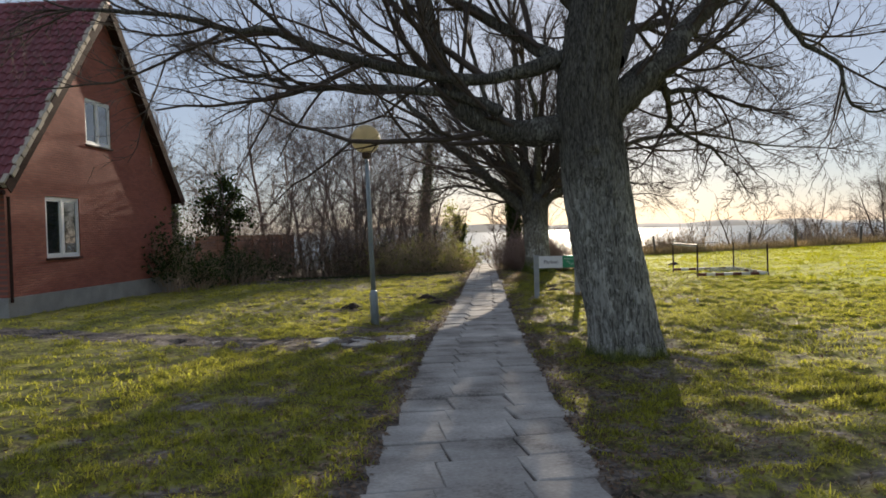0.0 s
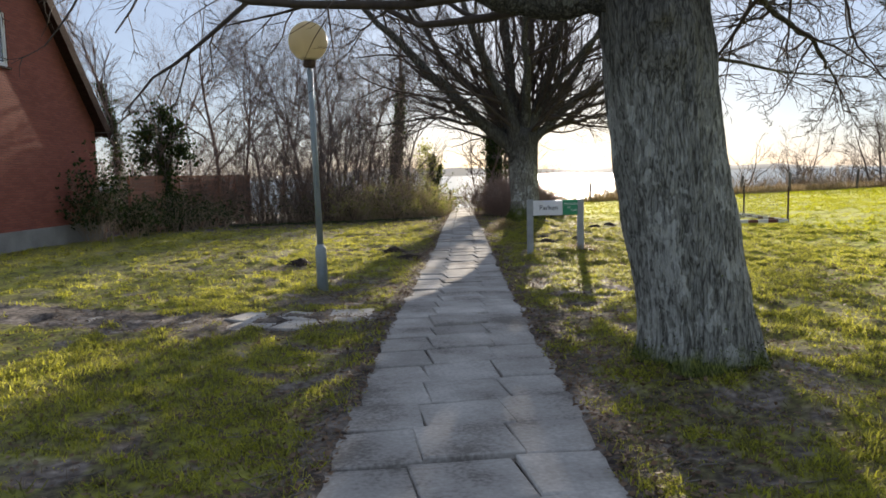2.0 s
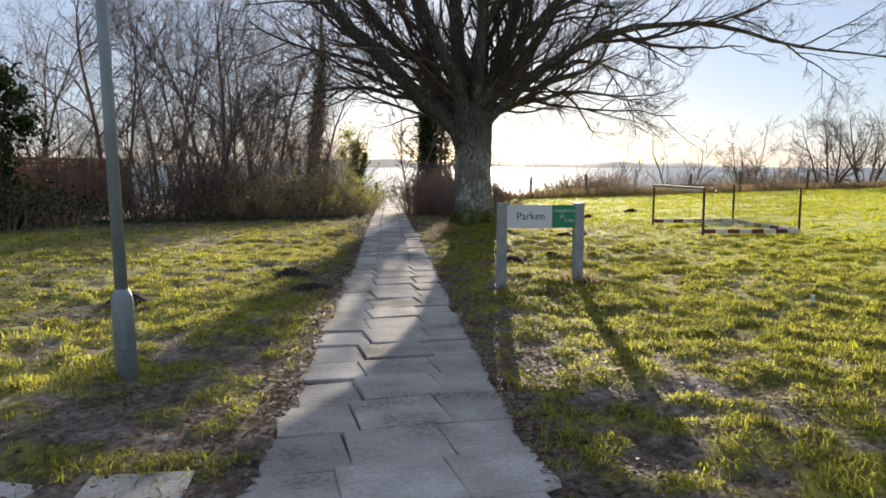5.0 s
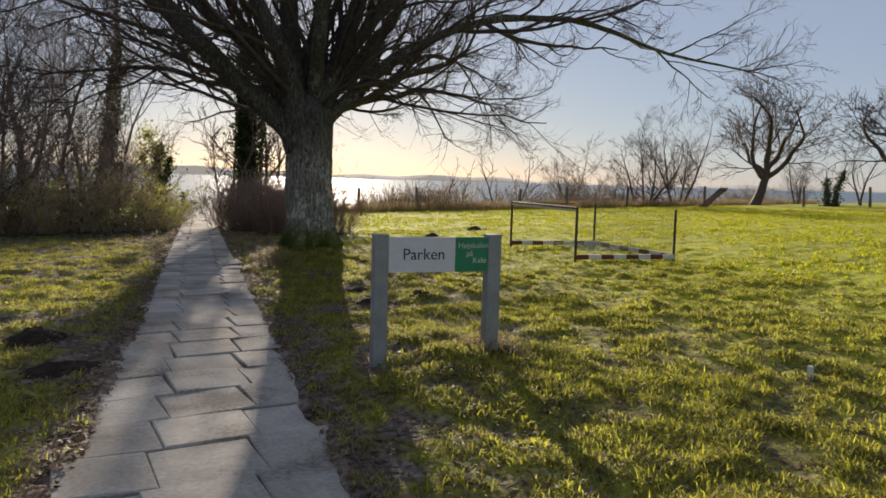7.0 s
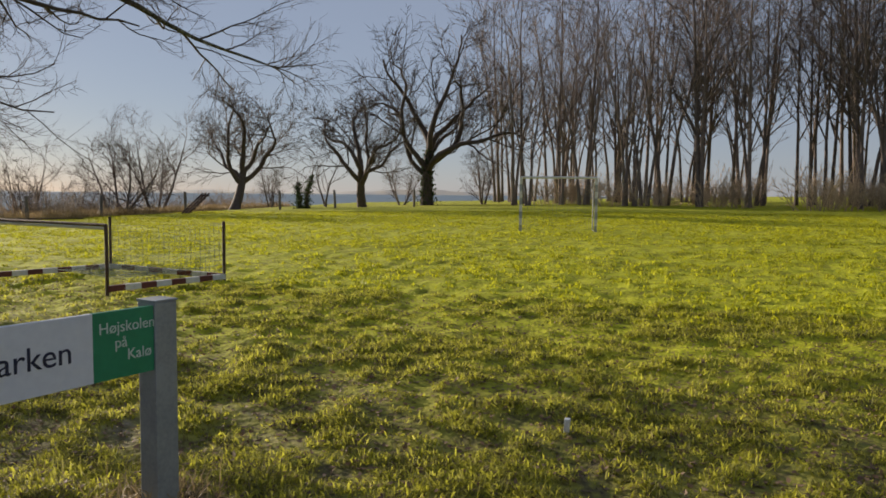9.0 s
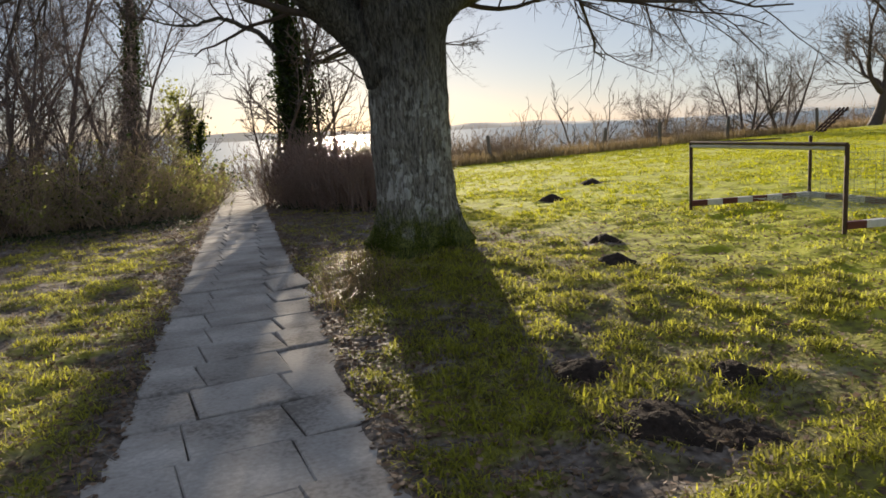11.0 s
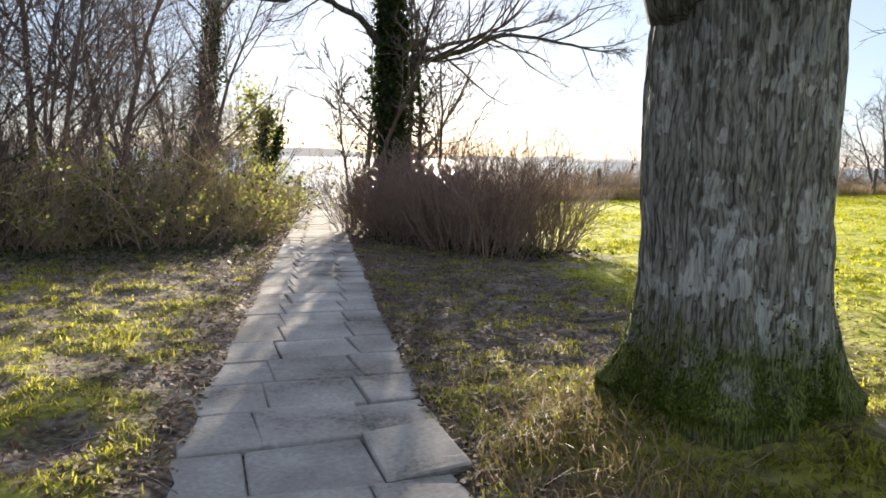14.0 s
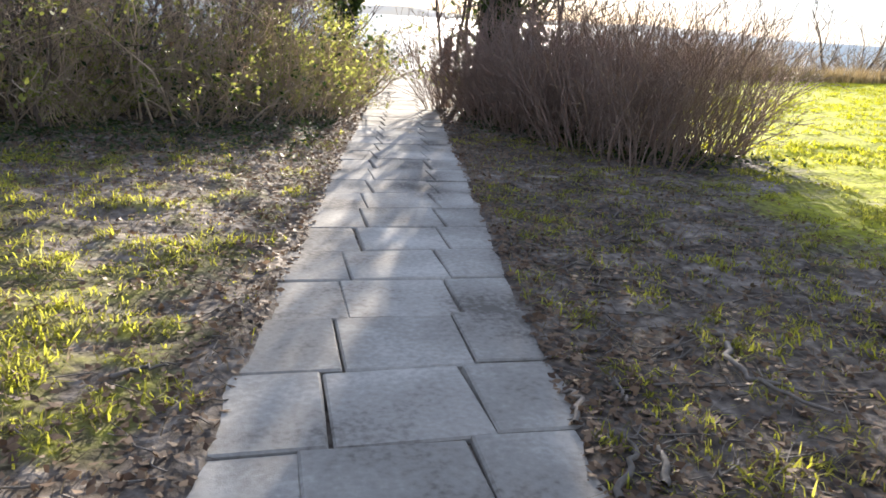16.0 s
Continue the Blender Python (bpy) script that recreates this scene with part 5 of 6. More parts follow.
for i in range(160):
    az = rng.uniform(71.0, 125)
    d = rng.uniform(0, 1) ** 0.8 * 26 + np.interp(az, [71, 80, 95, 122], [62, 56, 50, 46])
    bs.append((int(rng.integers(0, 3)), *far_spot(az, d), rng.uniform(0, 360), rng.uniform(0.9, 1.25)))
scatter(B_KINDS, bs, "beech wood")
put(bare_tree(rng, 4.2, 0.16, (7, 5), 2, 0.15, ivy=2500, label="ivy-grown stump of a tree at the field edge"), *far_spot(56.8, 62), 0, 1, 0.1, True)
T_KINDS = [shrub(rng, 2.6, 3.2, 26, M_SHRUB, "low bare scrub beyond the field fence", thick=0.018, thin=0.011), shrub(rng, 2.0, 3.4, 26, M_SHRUB, "low bare scrub beyond the field fence", thick=0.018, thin=0.011)]
ts = []
for i in range(85):
    x = rng.uniform(21, 62)
    ts.append((int(rng.integers(0, 2)), x, 54.2 + rng.uniform(0.2, 4.5) + 0.05 * (x - 17), rng.uniform(0, 360), rng.uniform(0.45, 0.95)))
for i in range(60):
    az = rng.uniform(72, 120)
    ts.append((int(rng.integers(0, 2)), *far_spot(az, rng.uniform(0, 8) + np.interp(az, [71, 80, 95, 122], [62, 56, 50, 46])), rng.uniform(0, 360), rng.uniform(0.6, 1.2)))
scatter(T_KINDS, ts, "scrub")


# ---- street lamp ----
def build_lamp():
    x, y = 0.62, 15.5
    z = float(land(x, y))
    t = thing("street_lamp", pose(x, y, z, 0, -1.2, 0), "grey steel lamp post with a yellowed opal globe", "lamp")
    bm = bmesh.new()
    lathe(bm, [(0.085, -0.3), (0.085, 0.62), (0.08, 0.66), (0.055, 0.72)], 20)
    part("base", bm, M_LAMPPOST, t, "thicker grey base of the post", True)
    bm = bmesh.new()
    lathe(bm, [(0.05, 0.7), (0.046, 2.2), (0.042, 3.40)], 18)
    part("post", bm, M_LAMPPOST, t, "", True)
    bm = bmesh.new()
    lathe(bm, [(0.042, 3.40), (0.085, 3.42), (0.10, 3.47), (0.09, 3.53), (0.12, 3.56)], 20)
    part("collar", bm, M_RUST, t, "dark collar under the globe", True)
    bm = bmesh.new()
    bmesh.ops.create_uvsphere(bm, u_segments=40, v_segments=24, radius=0.295, matrix=Matrix.Translation((0, 0, 3.80)))
    part("globe", bm, M_GLOBE, t, "yellowed opal plastic globe", True)
    bm = bmesh.new()
    box(bm, -0.03, 0.03, -0.089, -0.082, 0.25, 0.5, 0.003)
    part("hatch", bm, M_LAMPPOST, t)


build_lamp()


# ---- park sign ----
def words(text, size, mat, m, parent, name="lettering"):
    cu = bpy.data.curves.new(name, "FONT")
    cu.body, cu.size, cu.extrude = text, size, 0.0012
    tmp = bpy.data.objects.new(name, cu)
    scene.collection.objects.link(tmp)
    me = bpy.data.meshes.new_from_object(tmp.evaluated_get(bpy.context.evaluated_depsgraph_get()))
    bpy.data.objects.remove(tmp)
    me.materials.clear()
    me.materials.append(mat)
    ob = new(name, me)
    ob.parent = parent
    ob.matrix_basis = m
    return ob


def build_sign():
    a, b = Vector((4.77, 18.27)), Vector((5.76, 18.10))
    d = (b - a)
    wide = d.length
    z = -0.12
    t = thing("park_sign", pose(a.x, a.y, z, 0, 0, math.degrees(math.atan2(d.y, d.x))), "white and green park sign on two grey posts", "sign")
    for x in (0.0, wide):
        bm = bmesh.new()
        box(bm, x - 0.06, x + 0.06, -0.06, 0.06, -0.4, 0.935, 0.006)
        post = part("post", bm, M_GREYPOST, t)
        bm = bmesh.new()
        box(bm, x - 0.064, x + 0.064, -0.064, 0.064, 0.935, 0.947, 0.004)
        part("cap", bm, M_GREYPOST, post)
    split = 0.06 + (wide - 0.12) * 0.66
    bm = bmesh.new()
    box(bm, 0.06, split, -0.052, -0.028, 0.63, 0.925, 0.003)
    p = part("panel", bm, M_SIGNWHITE, t, "white panel lettered Parken")
    words("Parken", 0.134, M_LETTER, pose(0.06 + 0.118, -0.0535, 0.737, 90, 0, 0), p)
    bm = bmesh.new()
    box(bm, split, wide - 0.06, -0.052, -0.028, 0.63, 0.925, 0.003)
    g = part("panel", bm, M_SIGNGREEN, t, "green panel with pale lettering")
    words("H\u00f8jskolen", 0.068, M_LETTERW, pose(split + 0.025, -0.0535, 0.832, 90, 0, 0), g)
    words("p\u00e5", 0.068, M_LETTERW, pose(split + 0.10, -0.0535, 0.764, 90, 0, 0), g)
    words("Kal\u00f8", 0.068, M_LETTERW, pose(split + 0.16, -0.0535, 0.705, 90, 0, 0), g)
    bm = bmesh.new()
    box(bm, 0.06, wide - 0.06, -0.026, 0.02, 0.66, 0.70, 0.003)
    box(bm, 0.06, wide - 0.06, -0.026, 0.02, 0.85, 0.89, 0.003)
    part("rail", bm, M_GREYPOST, t)


build_sign()


# ---- goals ----
def net_lines(a, b, c, d, n, m, rng, sag=0.05):
    """Cords of a slack net over the patch a b c d."""
    a, b, c, d = (np.array(q, float) for q in (a, b, c, d))

    def at(u, v):
        p = a * (1 - u) * (1 - v) + b * u * (1 - v) + c * u * v + d * (1 - u) * v
        return p - np.array([0, 0, sag * math.sin(math.pi * u) * (0.6 + 0.4 * v)])
    lines = []
    for i in range(n + 1):
        p = np.array([at(i / n, v) for v in np.linspace(0, 1, 7)]) + rng.normal(0, 0.008, (7, 3))
        lines.append((p, np.full(7, 0.0022)))
    for j in range(m + 1):
        p = np.array([at(u, j / m) for u in np.linspace(0, 1, 7)]) + rng.normal(0, 0.008, (7, 3))
        lines.append((p, np.full(7, 0.0022)))
    return lines


def small_goal():
    c = [(12.4, 25.15), (13.06, 28.56), (15.32, 28.01), (14.75, 24.65)]
    z = -0.345
    t = thing("small_goal", pose(12.4, 25.15, z), "small dark steel goal with striped ground bars and torn net", "goal")
    L = [(x - 12.4, y - 25.15) for x, y in c]
    H = 1.1
    for x, y in L:
        bm = bmesh.new()
        rod(bm, (x, y, -0.05), (x, y, H), 0.03)
        part("post", bm, M_RUST, t)
    for i, j, h in ((0, 1, H), (0, 1, H - 0.055)):
        bm = bmesh.new()
        rod(bm, (*L[i], h), (*L[j], h), 0.026)
        part("crossbar", bm, M_RUST if h == H else M_BARWHITE, t)
    for i, j in ((1, 2),):
        bm = bmesh.new()
        rod(bm, (*L[i], H), ((L[i][0] + L[j][0]) / 2 + 0.6, (L[i][1] + L[j][1]) / 2 - 0.1, H - 0.02), 0.012)
        part("top_wire", bm, M_RUST, t)
    for i, j in ((0, 3), (1, 2), (3, 2)):
        a, b = Vector((*L[i], 0.06)), Vector((*L[j], 0.06))
        n = 8
        for k in range(n):
            bm = bmesh.new()
            p, q = a.lerp(b, k / n), a.lerp(b, (k + 1) / n)
            m = look(p, q)
            box(bm, -0.045, 0.045, -0.05, 0.05, -(q - p).length, 0, 0.004, m)
            part("ground_bar", bm, M_BARRED if k % 2 == 0 else M_BARWHITE, t)
    g = np.random.default_rng(8)
    lines = net_lines((*L[0], H), (*L[3], H * 0.97), (*L[3], 0.1), (*L[0], 0.1), 22, 10, g, 0.04)
    lines += net_lines((*L[3], H * 0.97), (*L[2], H * 0.8), (*L[2], 0.1), (*L[3], 0.1), 26, 10, g, 0.25)
    lines += net_lines((L[0][0] + 0.8, L[0][1] + 0.6, 0.12), (L[3][0] - 0.2, L[3][1] + 0.3, 0.22), (L[2][0] - 0.3, L[2][1] - 0.2, 0.15), (L[1][0] + 0.9, L[1][1] - 0.5, 0.1), 22, 22, g, 0.03)
    v, f = tubes(lines, 3)
    from_arrays("net", v, f, M_NET, t, "slack torn green-grey net")


def big_goal():
    x0, y0 = far_spot(70.7, 29)
    x1, y1 = far_spot(76.1, 29)
    z = float(land(x0, y0))
    t = thing("handball_goal", pose(x0, y0, z), "white-striped field goal with a thin net", "goal")
    d = Vector((x1 - x0, y1 - y0, 0))
    back = Vector((d.y, -d.x, 0)).normalized() * -1.0
    for p in (Vector((0, 0, 0)), d):
        for k in range(8):
            bm = bmesh.new()
            box(bm, p.x - 0.045, p.x + 0.045, p.y - 0.045, p.y + 0.045, k * 0.25 - (0.1 if k == 0 else 0), (k + 1) * 0.25, 0.004)
            part("post_band", bm, M_BARWHITE if k % 2 else M_GREYPOST, t)
        bm = bmesh.new()
        rod(bm, p + back, p + back + Vector((0, 0, 1.7)), 0.022)
        rod(bm, p + Vector((0, 0, 2.0)), p + back + Vector((0, 0, 1.7)), 0.02)
        rod(bm, p + Vector((0, 0, 0.04)), p + back + Vector((0, 0, 0.04)), 0.02)
        part("stay", bm, M_GREYPOST, t)
    bm = bmesh.new()
    rod(bm, (0, 0, 2.0), d + Vector((0, 0, 2.0)), 0.045)
    part("crossbar", bm, M_BARWHITE, t)
    g = np.random.default_rng(9)
    lines = net_lines(back + Vector((0, 0, 1.7)), back + d + Vector((0, 0, 1.7)), back + d, back, 20, 14, g, 0.05)
    v, f = tubes(lines, 3)
    from_arrays("net", v, f, M_NET, t)


small_goal()
big_goal()


# ---- molehills ----
def molehills():
    g = np.random.default_rng(61)
    for hx, hy, hr, hh in HEAPS:
        n, m = 12, 22
        vs = []
        off = g.uniform(0, 50)
        for i in range(n + 1):
            for j in range(m):
                a, u = 2 * math.pi * j / m, i / n
                r = hr * 0.85 * u * (1 + 0.4 * noise.noise(Vector((math.cos(a) * 1.5 + off, math.sin(a) * 1.5, 0))))
                px, py = math.cos(a) * r, math.sin(a) * r
                z = hh * 0.8 * (1 - u * u) ** 1.2 + 0.024 * noise.noise(Vector((px * 9 + off, py * 9, 1.7))) + 0.018 * noise.noise(Vector((px * 25, py * 25 + off, 0))) - 0.03 * u ** 3
                vs.append((px, py, z + float(land(hx + px, hy + py)) - float(land(hx, hy))))
        i = np.arange(n)[:, None] * m
        j = np.arange(m)[None, :]
        f = np.stack([i + j, i + (j + 1) % m, i + m + (j + 1) % m, i + m + j], 2).reshape(-1, 4)
        ob = from_arrays("molehill", vs, f, M_SOIL)
        ob.location = (hx, hy, float(land(hx, hy)))
        tagged(ob, "dark crumbly molehill on the grass", "molehill", "molehills")


molehills()


# ---- fences ----
def fence_post(x, y, h, r, lean, mat, label, name="fence_post"):
    g = np.random.default_rng(int(abs(x * 100 + y * 10)))
    t = thing(name, pose(x, y, float(land(x, y)), lean * 0.6, lean, g.uniform(0, 360)), label, "post", "fence posts")
    bm = bmesh.new()
    lathe(bm, [(r * 1.02, -0.3), (r * (1 + g.normal(0, 0.04)), h * 0.4), (r * 0.97, h * 0.8), (r * 0.93, h - 0.02), (r * 0.7, h)], 12)
    part("stake", bm, mat, t, "", True)
    return t


fence_post(9.35, 53.2, 1.15, 0.09, 1, M_POSTWOOD, "weathered wooden post at the end of the path")
fence_post(11.55, 52.6, 1.15, 0.14, -3, M_REDWOOD, "reddish-brown wooden post at the end of the path")
fence_post(11.2, 51.2, 0.95, 0.10, 5, M_REDWOOD, "short leaning reddish post at the end of the path")
for az, dist, lean in ((22.6, 43.5, 2), (27.2, 44.5, 4), (34.9, 49, -8), (38.6, 50, 2), (43.0, 54, 3), (48.5, 58, -4), (55.0, 60, 2), (59.0, 62, 3), (64.8, 62, 0)):
    fence_post(*far_spot(az, dist), 1.45, 0.10, lean, M_POSTWOOD, "weathered wooden fence post at the field edge")


def plank_fence():
    a, b = Vector((-5.75, 31.0)), Vector((-2.6, 41.2))
    d = b - a
    n = 6
    yaw = math.degrees(math.atan2(d.y, d.x))
    t = thing("plank_fence", pose(a.x, a.y, float(land(a.x, a.y)), 0, 0, yaw), "brown wooden fence of horizontal boards on posts", "fence")
    for i in range(n):
        w = d.length / n
        o = i * w
        for x in (o + 0.05,) + ((o + w - 0.05,) if i == n - 1 else ()):
            bm = bmesh.new()
            box(bm, x - 0.05, x + 0.05, -0.05, 0.05, -0.3, 2.05, 0.006)
            part("post", bm, M_FENCE, t)
        g = np.random.default_rng(40 + i)
        for k in range(15):
            bm = bmesh.new()
            s = g.normal(0, 0.004)
            box(bm, o + 0.1, o + w, -0.02 + s, 0.004 + s, 0.08 + k * 0.132, 0.08 + k * 0.132 + 0.122, 0.004)
            part("board", bm, M_FENCE, t)


plank_fence()


def old_pallet():
    x, y = far_spot(48.4, 55)
    t = thing("wooden_pallet", pose(x, y, float(land(x, y)) + 0.05, 0, 48, -25), "dark weathered wooden pallet leaning at the field fence", "pallet")
    for k in range(3):
        bm = bmesh.new()
        box(bm, -0.05, 0.05, -0.5 + k * 0.45, -0.4 + k * 0.45, -0.1, 2.0, 0.01)
        part("bearer", bm, M_DARKWOOD, t)
    for k in range(6):
        bm = bmesh.new()
        box(bm, 0.05, 0.08, -0.6, 0.6, 0.1 + k * 0.33, 0.22 + k * 0.33, 0.006)
        part("slat", bm, M_DARKWOOD, t)


old_pallet()

# ---- dark bush against the gable ----
put(shrub(rng, 2.0, 1.0, 40, M_SHRUB, "dark evergreen bush against the gable wall", 2600, M_IVY, upright=0.8, leaf=0.05), -5.95, 28.0, 0, 1.05, first=True)
put(shrub(rng, 1.2, 1.0, 40, M_SHRUB, "low dark bush at the foot of the wall", 1600, M_IVY, upright=0.6, leaf=0.05), -5.3, 29.6, 0, 1.0, first=True)
put(shrub(rng, 1.3, 1.6, 40, M_SHRUB, "dark tangled bush in front of the plank fence", 1500, M_IVY, upright=0.4, leaf=0.045), -4.6, 31.8, 0, 1.0, first=True)
put(shrub(rng, 1.2, 1.8, 40, M_SHRUB, "dark tangled bush in front of the plank fence", 1300, M_IVY, upright=0.4, leaf=0.045), -3.6, 34.6, 60, 1.0, first=True)

# ---- bushes in the gap at the end of the path ----
put(shrub(g2, 1.5, 0.9, 7, M_TWIG, "thin bare bush above the shore at the end of the path", 0, None, 0.1, 6, 0.016, thin=0.006, wander=0.3), 10.9, 54.2, 0, 1.0, first=True)
put(shrub(g2, 2.0, 1.1, 16, M_SHRUB, "leafy bush beside the reddish post at the end of the path", 700, M_BUD, 0.5, 5, 0.012, thin=0.004, wander=0.28, leaf=0.035), 12.2, 51.6, 0, 1.0, first=True)


# ---- grass, litter and twigs ----
def free_of_paving(x, y, margin=0.0):
    return (np.abs(x - path_x(y)) - path_half(y)) > margin


def grass_field():
    g = np.random.default_rng(77)

    def tufts(n, x0, x1, y0, y1, per, rad, height, width, name, keep=lambda x, y: np.ones_like(x, bool), mat=M_GRASS, thin=1.0, least=0.14):
        x, y = g.uniform(x0, x1, n), g.uniform(y0, y1, n)
        patch = sward(x, y)
        ok = free_of_paving(x, y, -0.02) & (g.random(n) > (bare(x, y) - 0.3) * 1.5) & (g.random(n) < np.clip(patch * 1.15, least, 1) * thin) & keep(x, y)
        x, y, patch = x[ok], y[ok], patch[ok]
        k = g.poisson(per, len(x)) + 1
        bx = np.repeat(x, k) + g.normal(0, rad, k.sum())
        by = np.repeat(y, k) + g.normal(0, rad, k.sum())
        hh = np.repeat(height * (0.35 + 0.8 * patch) * (0.6 + 0.8 * g.random(len(x))), k)
        ok = free_of_paving(bx, by, -0.05)
        bx, by, hh = bx[ok], by[ok], hh[ok]
        base = np.stack([bx, by, land(bx, by) - 0.004], 1)
        ob = blades(g, base, hh, width, 2.1, mat, name)
        tagged(ob, "short uneven winter grass", "grass", kind="stuff")
    tufts(36000, -3.5, 9.5, 3.2, 16, 8, 0.036, 0.044, 0.0048, "grass", keep=lambda x, y: np.abs(x - path_x(y)) < 4.2)
    tufts(36000, -0.5, 11.5, 16, 37, 8, 0.036, 0.043, 0.0048, "grass", keep=lambda x, y: np.abs(x - path_x(y) - 0.6) < 4.5)
    tufts(36000, -9, 14, 5, 37, 6, 0.045, 0.048, 0.008, "grass", keep=lambda x, y: np.abs(x - path_x(y)) > 3.6)
    tufts(22000, 4.6, 14.5, 11.5, 24, 8, 0.038, 0.046, 0.006, "grass")
    tufts(60000, 8, 48, 10, 53, 4, 0.06, 0.055, 0.014, "grass", keep=lambda x, y: x > 12.5 + 1.5 * vnoise(x, y, 1, 4) - 3.0 * (y > 30), mat=M_FIELD)
    tufts(5500, 1.8, 6.2, 4.6, 10.5, 7, 0.04, 0.05, 0.005, "grass", least=0.5)
    tufts(2600, 5.6, 9.0, 23.4, 28.2, 7, 0.034, 0.048, 0.005, "grass", least=0.6)
    # dead blades lying flat between the tufts
    n = 60000
    x, y = g.uniform(-3, 9.5, n), g.uniform(4, 37, n)
    ok = free_of_paving(x, y, -0.03) & (np.abs(x - path_x(y)) < 3.6)
    x, y = x[ok], y[ok]
    base = np.stack([x, y, land(x, y) + 0.004], 1)
    tagged(blades(g, base, np.full(len(x), 0.05), 0.003, 2.7, M_THATCH, "dead_grass"), "flat dead grass between the tufts", "grass", kind="stuff")
    # dry tall grass along the field fence
    n = 15000
    x = g.uniform(12.5, 62, n)
    y = 52.6 + g.normal(0, 0.5, n) + 0.03 * (x - 12)
    base = np.stack([x, y, land(x, y) - 0.01], 1)
    tagged(blades(g, base, np.full(n, 0.55), 0.014, 0.7, M_DRY, "dry_grass"), "pale dry grass along the field fence", "grass", kind="stuff")
    # straw-coloured tufts by the roots of the second tree and the sign
    pts = []
    for cx, cy, r, k in ((5.95, 25.7, 0.26, 900), (6.1, 26.5, 0.25, 600), (5.83, 18.2, 0.16, 350), (6.4, 27.3, 0.3, 200)):
        q = g.normal(0, r, (k, 2)) + np.array([cx, cy])
        pts.append(q)
    q = np.concatenate(pts)
    q = q[free_of_paving(q[:, 0], q[:, 1], 0.03)]
    base = np.stack([q[:, 0], q[:, 1], land(q[:, 0], q[:, 1]) - 0.01], 1)
    tagged(blades(g, base, np.full(len(q), 0.15), 0.0035, 2.0, M_DRY, "dry_grass"), "straw-coloured grass on the root mound", "grass", kind="stuff")


def litter():
    g = np.random.default_rng(78)
    n = 26000
    y = g.uniform(4, 46, n)
    off = g.exponential(0.55, n) * np.where(g.random(n) < 0.5, -1, 1)
    x = path_x(y) + (path_half(y) + np.abs(off) - 0.06) * np.sign(off)
    more = 14000
    x = np.concatenate([x, g.uniform(-2, 7, more), g.uniform(5, 9.5, 5000), g.uniform(-3, 10, 3500)])
    y2 = wood_edge(x[n:n + more]) + g.normal(-0.6, 1.6, more)
    y = np.concatenate([y, y2, g.uniform(27, 37, 5000), g.uniform(5, 30, 3500)])
    x, y = np.concatenate([x, g.uniform(-3, 10, 30000), g.uniform(5, 14, 16000)]), np.concatenate([y, g.uniform(5, 36, 30000), g.uniform(12, 30, 16000)])
    ok = free_of_paving(x, y, -0.08)
    x, y = x[ok], y[ok]
    c = np.stack([x, y, land(x, y) + 0.008 + 0.02 * g.random(len(x))], 1)
    tagged(leaf_cards(g, c, 0.022, M_LITTER, "leaf_litter", flat=0.8), "brown fallen leaves beside the path", "leaves", kind="stuff")
    k = 7000
    x = g.uniform(-3, 7.5, k)
    y = wood_edge(x) + g.normal(-0.3, 0.9, k)
    ok = x < path_x(y) - 1.0
    x, y = x[ok], y[ok]
    c = np.stack([x, y, land(x, y) + 0.02 + 0.05 * g.random(len(x))], 1)
    tagged(leaf_cards(g, c, 0.03, M_IVY, "ground_ivy", flat=0.7), "low ivy and bramble leaves under the thicket", "ivy", kind="stuff")
    k = 4200
    u = g.random(k)
    x, y = 8.9 + 0.75 * u + g.normal(0.6, 0.7, k), 40.6 - 5.6 * u + g.normal(-0.1, 0.35, k)
    ok = free_of_paving(x, y, 0.3)
    x, y = x[ok], y[ok]
    c = np.stack([x, y, land(x, y) + 0.02 + 0.12 * g.random(len(x)) ** 2], 1)
    tagged(leaf_cards(g, c, 0.035, M_IVY, "ground_ivy", flat=0.6), "low dark ivy leaves under the hedge", "ivy", kind="stuff")
    lines = []
    for i in range(1500):
        yy = g.uniform(5, 40)
        s = 1 if g.random() < 0.6 else -1
        xx = float(path_x(yy)) + s * (float(path_half(yy)) + g.exponential(0.5) + 0.02)
        a = g.uniform(0, 2 * math.pi)
        ln = g.uniform(0.06, 0.3)
        p = np.array([[xx + math.cos(a) * ln * u + g.normal(0, 0.008), yy + math.sin(a) * ln * u + g.normal(0, 0.008), 0] for u in np.linspace(0, 1, 4)])
        p[:, 2] = land(p[:, 0], p[:, 1]) + 0.012
        lines.append((p, np.linspace(1, 0.5, 4) * g.uniform(0.002, 0.006)))
    for i in range(700):
        yy = g.uniform(26.5, 36)
        xx = float(path_x(yy)) + float(path_half(yy)) + 0.1 + 2.6 * g.random() ** 1.4
        a = g.normal(0.3, 0.9)
        ln = g.uniform(0.08, 0.4)
        p = np.array([[xx + math.cos(a) * ln * u + g.normal(0, 0.01), yy + math.sin(a) * ln * u + g.normal(0, 0.01), 0] for u in np.linspace(0, 1, 4)])
        p[:, 2] = land(p[:, 0], p[:, 1]) + 0.012
        lines.append((p, np.linspace(1, 0.5, 4) * g.uniform(0.002, 0.007)))
    v, f = tubes(lines, 5)
    tagged(from_arrays("fallen_twigs", v, f, M_POSTWOOD), "small dead twigs lying beside the path", "twigs", kind="stuff")


